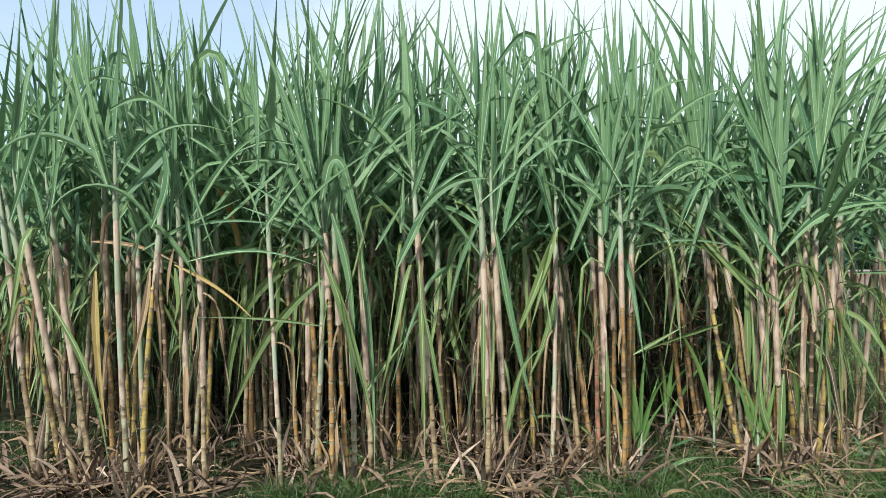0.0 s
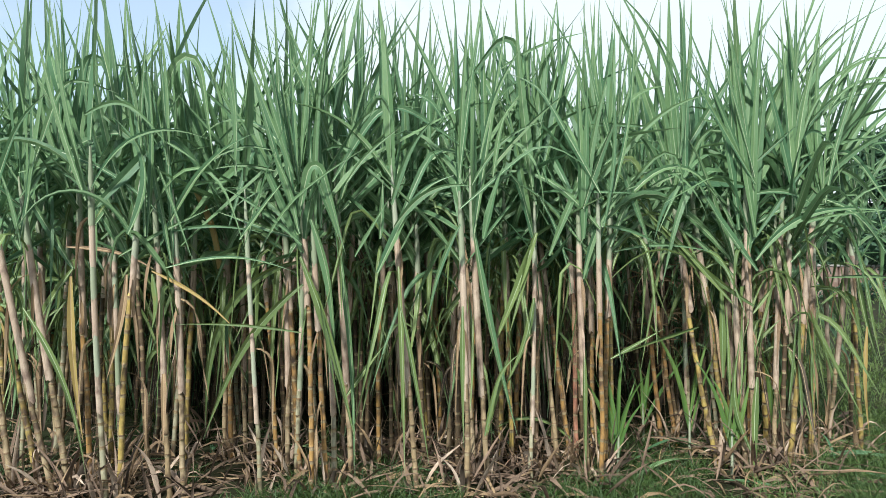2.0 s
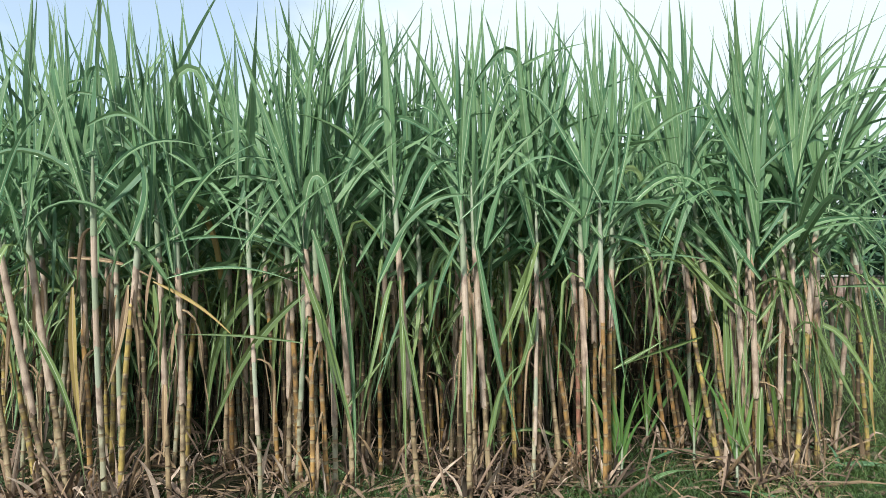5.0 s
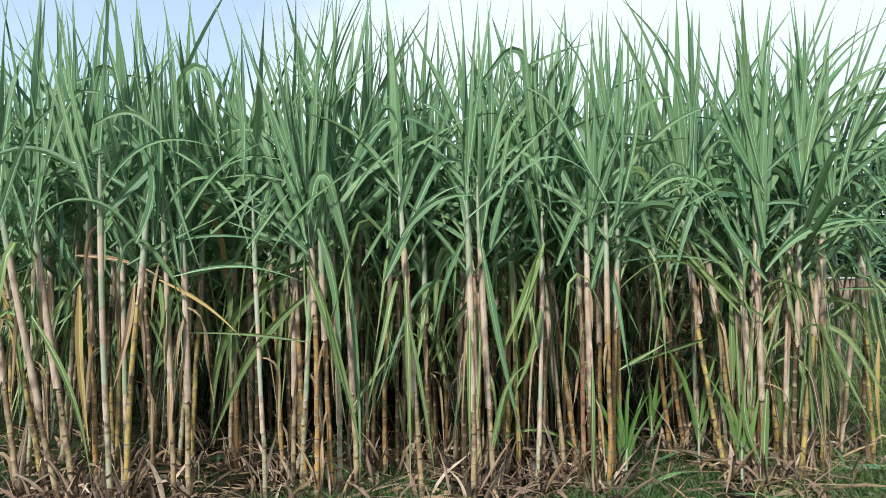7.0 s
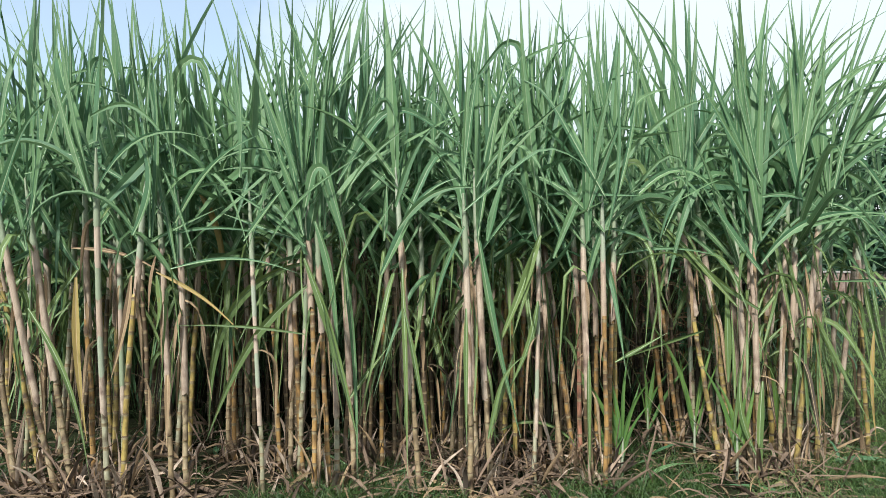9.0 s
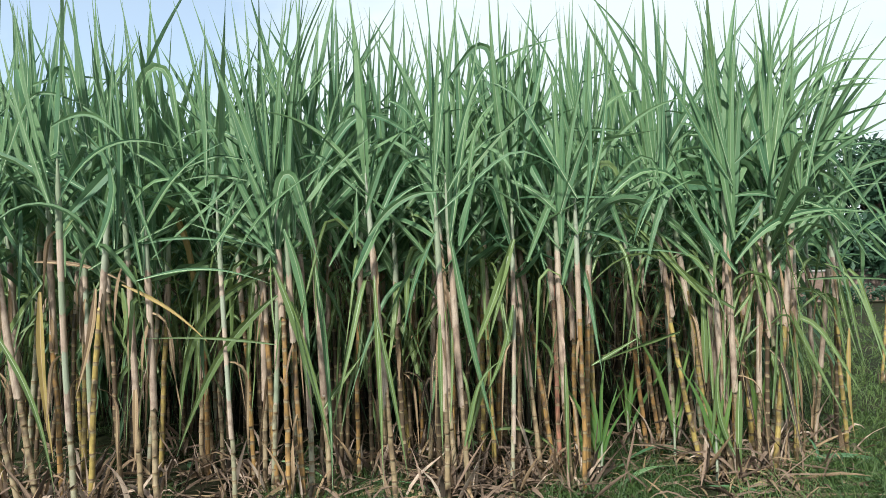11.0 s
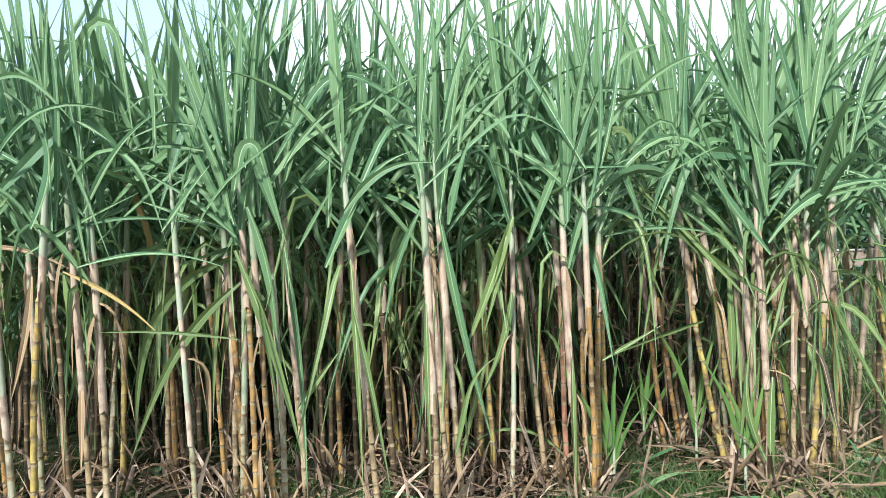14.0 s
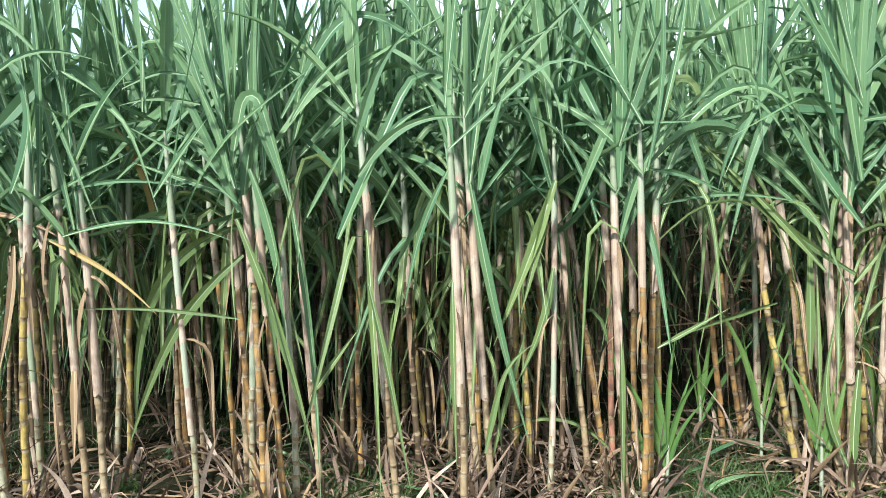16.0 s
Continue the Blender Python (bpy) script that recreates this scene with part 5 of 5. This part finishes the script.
# ---- ground ----
SOIL = surface("grassy_soil", ((0.020, 0.026, 0.011), (0.020, 0.026, 0.011), (0.032, 0.025, 0.016)), rough=0.95, bump=0.6, fine=9.0, coarse=0.8, sheen_spec=0.1)
gm = bmesh.new()
xs = sorted({*np.linspace(-8, 12, 61).tolist(), -400, -120, -40, -15, 20, 40, 120, 400})
ys = sorted({*np.linspace(-2, 14, 49).tolist(), -400, -100, -20, 22, 40, 100, 400})
gv = [[gm.verts.new((x, y, 0.0)) for x in xs] for y in ys]
for r in gv:
    for v in r:
        if abs(v.co.x) < 11 and -2 < v.co.y < 13:
            v.co.z = 0.025 * (noise.noise((v.co.x * 1.3, v.co.y * 1.3, 0.0)))
for j in range(len(ys) - 1):
    for i in range(len(xs) - 1):
        gm.faces.new((gv[j][i], gv[j][i + 1], gv[j + 1][i + 1], gv[j + 1][i]))
ground_me = bpy.data.meshes.new("ground")
gm.to_mesh(ground_me)
gm.free()
ground_me.materials.append(SOIL)
ground_ob = tagged(new("ground", ground_me), "rough grassy earth with leaf litter", "ground", kind="structure")


# ---- litter and grass under the canes ----
GRASS = surface("grass_blade", ((0.024, 0.060, 0.013), (0.074, 0.124, 0.027), (0.042, 0.080, 0.019)), rough=0.5, bump=0.05, fine=3.0, coarse=2.0, uv=True, clear=0.2)
# lit copy of the grass above: full sun is put into the greens
SUNLIT_GRASS = surface("meadow_grass", ((0.070, 0.135, 0.034), (0.160, 0.215, 0.062), (0.108, 0.165, 0.046)), rough=0.5, bump=0.05, fine=3.0, coarse=2.0, uv=True, clear=0.2)
SHOOT = surface("shoot_leaf", ((0.10, 0.20, 0.05), (0.17, 0.27, 0.07), (0.13, 0.23, 0.06)), rough=0.4, bump=0.2, fine=3.0, coarse=1.3, stretch=STREAK, uv=True, clear=0.3)
LITTER = surface("leaf_litter", ((0.225, 0.155, 0.112), (0.026, 0.018, 0.013), (0.270, 0.188, 0.136)), rough=0.85, bump=0.3, fine=3.0, coarse=1.5, stretch=STREAK, uv=True, sheen_spec=0.15)


def lying(rng, x, y, long=1.0, steep=1.0):
    """A dry leaf that lies on the ground or leans against the stalks."""
    z = 0.008 + abs(rng.normal(0, 0.04))
    up = steep * rng.choice([0, 5, 14, 42]) + rng.normal(0, 4)
    return dict(root=(x, y, z), heading=rng.uniform(0, 360), th0=up, th1=up - rng.choice([8, 25, 70]), length=rng.uniform(0.14, 0.52) * long,
                width=rng.uniform(0.012, 0.036), fold=rng.uniform(0.3, 0.7), soft=rng.choice([0.04, 0.12]), roll=rng.normal(0, 35), twist=rng.normal(0, 80), drift=rng.normal(0, 15))


litter = Mesh()
rng = np.random.default_rng(41)
n = 0
while n < 1900:
    near_foot = rng.random() < 0.62
    if near_foot:
        fx, fy = FEET[rng.integers(0, len(FEET))]
        x, y = fx + rng.normal(0, 0.16), fy + rng.normal(-0.06, 0.15)
    else:
        x, y = rng.uniform(-4.2, 3.6), 3.9 + rng.exponential(0.7)
    if -2.1 < x < -0.5 and y < 5.2 and rng.random() < 0.55:
        continue
    if y > 9 or x > edge_right(y) + 0.25 or 1.12 < x < 1.95 + 0.3 * (y - 4.5) and rng.random() < 0.55:
        continue
    v, f, m, uv = blade(**lying(rng, x, y, 1.0, 1.5 if near_foot else 1.0), segs=6, ribbed=False)
    litter.add(v, f, m + int(rng.random() < 0.2), uv)
    n += 1
tagged(new("leaf_litter", litter.data("leaf_litter", [LITTER, DRY])), "matted dry brown cane leaves lying between the stalks", "leaf litter", kind="stuff")

for i in range(120):
    x, y = rng.uniform(-2.8, 3.0), rng.uniform(4.15, 5.6)
    fl = new("fallen_leaf")
    fl.location = (x, y, 0)
    a = lying(rng, 0, 0, 1.7)
    a["width"], a["th0"], a["th1"], a["root"] = a["width"] * 1.6, rng.uniform(2, 12), -rng.uniform(0, 9), (0, 0, 0.03)
    part("blade", blade(**a, segs=10), [LITTER if i % 4 else DRY, DRYRIB], fl)
    tagged(fl, "dry tan cane leaf fallen on the ground", "leaf", "fallen leaves under the canes")


def grass_mesh(rng, count, area, thin, tall, material):
    g = Mesh()
    n = 0
    while n < count:
        x, y = area(rng)
        if noise.noise((x * 1.1 + 9, y * 1.1, 2.0)) < thin(x, y):
            continue
        for _ in range(5):
            g.add(*blade((x + rng.normal(0, 0.03), y + rng.normal(0, 0.03), 0.0), rng.uniform(0, 360), rng.uniform(50, 88), rng.uniform(-40, 50), tall(x, y) * rng.uniform(0.5, 1.3),
                         rng.uniform(0.004, 0.009) * (1 + 0.12 * max(0, y - 5)), rng.uniform(0.3, 0.7), 0.15, rng.normal(0, 30), 0, 0, 5, False))
        n += 5
    return g.data("grass", [material])


for i in range(60):
    x, y = (rng.uniform(0.9, 3.8), rng.uniform(4.2, 5.6)) if i % 3 else (rng.uniform(-2.4, 1.2), rng.uniform(4.1, 4.6))
    fl = new("fallen_leaf")
    fl.location = (x, y, 0)
    part("blade", blade((0, 0, 0.035 + 0.03 * rng.random()), rng.uniform(0, 360), rng.uniform(0, 14), -rng.uniform(0, 12), rng.uniform(0.18, 0.6), rng.uniform(0.012, 0.04), rng.uniform(0.3, 0.6), 0.12,
                        rng.normal(0, 22), rng.normal(0, 50), rng.normal(0, 15), 8), [DRY, DRYRIB], fl)
    tagged(fl, "dry tan cane leaf fallen on the grass", "leaf", "fallen leaves under the canes")


for i in range(22):
    x, y = rng.uniform(1.0, 3.2) if i % 3 else rng.uniform(-2.4, 1.0), rng.uniform(4.5, 5.6)
    fl = new("fallen_leaf")
    fl.location = (x, y, 0)
    part("blade", blade((0, 0, 0.03 + 0.02 * rng.random()), rng.uniform(0, 360), rng.uniform(4, 22), -rng.uniform(2, 16), rng.uniform(0.35, 0.85), rng.uniform(0.025, 0.055), rng.uniform(0.3, 0.6), 0.12,
                        rng.normal(0, 18), rng.normal(0, 30), rng.normal(0, 15), 14), [LEAF, RIB], fl)
    tagged(fl, "green cane leaf fallen on the grass", "leaf", "fallen leaves under the canes")


def open_area(rng):
    return rng.normal(0.3, 2.6), 3.9 - rng.exponential(1.6)


def bed_area(rng):
    return rng.uniform(-4.0, 4.4), 3.9 + rng.exponential(0.8)


def meadow_area(rng):
    y = 3.6 + rng.exponential(6.0)
    return edge_right(y) - 0.6 + rng.exponential(1.6 + 0.35 * y), y


tagged(new("grass", grass_mesh(rng, 22000, bed_area, lambda x, y: 0.04 if -2.2 < x < 1.05 else -0.1, lambda x, y: 0.17, GRASS)), "short green grass and weeds among the cane stalks", "grass", kind="stuff")
tagged(new("lawn_grass", grass_mesh(rng, 7000, open_area, lambda x, y: 0.14, lambda x, y: 0.09, GRASS)), "trodden short grass in front of the canes", "grass", kind="stuff")
tagged(new("meadow_grass", grass_mesh(rng, 26000, meadow_area, lambda x, y: -0.5, lambda x, y: 0.16, SUNLIT_GRASS)), "green meadow grass beside the cane field", "grass", kind="stuff")


# ---- young shoots ----
def shoot(x, y, tall, count, lean=0.0, label="young bright green cane shoot in the grass"):
    SERIAL[0] += 1
    r = np.random.default_rng(5000 + SERIAL[0])
    s = new("cane_shoot")
    s.location = (x, y, 0)
    part("stem", tube(stem_line(0, 0, lean, 0, [-0.02, 0.10, 0.22, 0.32]), [0.011, 0.010, 0.009, 0.006], 7, [0, 0, 0]), [SHEATH_GREEN], s)
    for i in range(count):
        part("leaf", blade((0, 0, 0.13 + 0.03 * i), 180 * (i % 2) + r.normal(0, 30), 72 + 14 * i / count + r.normal(0, 4), r.uniform(48, 84), tall * r.uniform(0.6, 1.0), r.uniform(0.030, 0.048),
                           0.6, 0.15, r.normal(60, 25), r.normal(0, 30)), [SHOOT, LEAF], s)
    return tagged(s, label, "cane shoot", "young cane shoots")


shoot(1.30, 4.62, 0.80, 7, 0.03)
shoot(1.22, 4.70, 0.45, 3)
shoot(2.12, 4.72, 0.80, 4)
shoot(2.02, 5.25, 0.95, 5)
shoot(2.62, 5.15, 1.0, 5)
shoot(1.75, 5.55, 0.7, 5)

# ---- the far side of the meadow ----
WALL = surface("weathered_wall", ((0.20, 0.13, 0.10), (0.20, 0.13, 0.10), (0.30, 0.24, 0.20)), rough=0.9, bump=0.5, fine=12.0, coarse=1.5)
COPING = surface("wall_coping", ((0.35, 0.33, 0.30), (0.35, 0.33, 0.30), (0.24, 0.22, 0.20)), rough=0.9, bump=0.4, fine=12.0)
BUSH = surface("bush_leaf", ((0.030, 0.075, 0.040), (0.060, 0.120, 0.055), (0.040, 0.090, 0.060)), rough=0.6, bump=0.05, fine=3.0, coarse=2.0, uv=True, clear=0.2)
BARK = surface("bark", ((0.13, 0.10, 0.075), (0.18, 0.14, 0.10), (0.09, 0.07, 0.05)), rough=0.9, bump=0.8, fine=30.0, coarse=6.0, stretch=(1, 1, 0.3))


def box(name, size, at, material, parent=None, bevel=0.02):
    bm = bmesh.new()
    bmesh.ops.create_cube(bm, size=1.0, matrix=Matrix.Translation(at) @ Matrix.Diagonal((*size, 1)))
    bmesh.ops.bevel(bm, geom=list(bm.edges), offset=bevel, segments=1, affect="EDGES")
    me = bpy.data.meshes.new(name)
    bm.to_mesh(me)
    bm.free()
    me.materials.append(material)
    ob = new(name, me)
    ob.parent = parent
    return ob


wall = new("boundary_wall")
wall.location = (29, 27.5, 0)
for i in range(12):
    box("wall_panel", (2.42, 0.18, 1.25), (-14.0 + 2.5 * i, 0, 0.6), WALL, wall)
    box("coping", (2.5, 0.26, 0.09), (-14.0 + 2.5 * i, 0, 1.27), COPING, wall)
tagged(wall, "weathered reddish-brown boundary wall across the meadow", "wall", kind="structure")


def leaf_cloud(rng, centres, per, size):
    m = Mesh()
    for c, rad in centres:
        d = rng.normal(0, 1, (per, 3))
        d /= np.linalg.norm(d, axis=1)[:, None]
        p = np.array(c) + d * (rad * rng.uniform(0.45, 1.0, per) ** 0.6)[:, None] * np.array([1, 1, 0.8])
        a, b = rng.normal(0, 1, (per, 3)), rng.normal(0, 1, (per, 3))
        a /= np.linalg.norm(a, axis=1)[:, None]
        b -= a * (a * b).sum(1)[:, None]
        b /= np.linalg.norm(b, axis=1)[:, None]
        ln = size * rng.uniform(0.6, 1.3, per)[:, None]
        v = np.stack([p - a * ln, p + b * ln * 0.4, p + a * ln, p - b * ln * 0.4], 1).reshape(-1, 3)
        m.add(v, np.arange(per * 4).reshape(-1, 4), np.zeros(per, int), np.tile([[0, 0], [1, 0], [1, 1], [0, 1]], (per, 1)))
    return m


def tree(x, y, tall, wide):
    SERIAL[0] += 1
    r = np.random.default_rng(9000 + SERIAL[0])
    t = new("tree")
    t.location = (x, y, 0)
    part("trunk", tube(stem_line(0, 0, 0.1, 0, np.linspace(-0.1, tall * 0.6, 6)), np.linspace(0.20, 0.07, 6) * tall / 7, 8, [0] * 5), [BARK], t)
    centres = []
    for i in range(9):
        ang, k = r.uniform(0, 6.28), r.uniform(0.35, 1.0)
        q = np.array([math.cos(ang) * wide * 0.6 * (1.15 - k), math.sin(ang) * wide * 0.6 * (1.15 - k), tall * (0.3 + 0.62 * k)])
        centres.append((q, wide * r.uniform(0.25, 0.42)))
        z0 = tall * (0.2 + 0.38 * k)
        part("limb", tube(np.linspace([0.07 * z0, 0, z0], q, 4) + np.array([[0, 0, 0], [0, 0, 0.1], [0, 0, 0.1], [0, 0, 0]]), np.array([0.07, 0.055, 0.04, 0.02]) * tall / 7, 6, [0] * 3), [BARK], t)
    m = leaf_cloud(r, centres, 620, 0.17)
    c = new("crown", m.data("crown", [BUSH]))
    c.parent = t
    return tagged(t, "dark green leafy tree behind the meadow wall", "tree", "trees behind the wall")


for x, y, tall, wide in ((19.5, 29.5, 6.8, 3.6), (23.5, 31, 7.6, 4.0), (28, 30, 6.5, 3.8), (33, 31, 7.2, 4.2), (16.6, 31.5, 5.6, 3.2), (38, 30, 6.8, 4.0), (14.5, 33, 5.4, 3.4)):
    tree(x, y, tall, wide)
hedge_rng = np.random.default_rng(8)
for i in range(22):
    hx = 15.2 + 2.6 * (i % 9) if i < 9 else 13 + 2.3 * (i - 9)
    hb = new("bush")
    hb.location = (hx, (26.2 if i < 9 else 29.4) + hedge_rng.normal(0, 0.3), 0)
    k = 1.0 if i < 9 else 5.5
    centres = [(np.array([hedge_rng.normal(0, 0.7), hedge_rng.normal(0, 0.25), 0.38 * k]), hedge_rng.uniform(0.35, 0.55) * k ** 0.8) for _ in range(5)]
    f = new("foliage", leaf_cloud(hedge_rng, centres, 300 if i < 9 else 700, 0.08 * k ** 0.6).data("foliage", [BUSH]))
    f.parent = hb
    st = part("stem", tube([(0, 0, -0.05), (0.02, 0, 0.2), (0.05, 0.02, 0.4)], [0.03, 0.025, 0.012], 6, [0, 0]), [BARK], hb)
    tagged(hb, "low green bush along the meadow wall", "bush", "bushes along the wall")
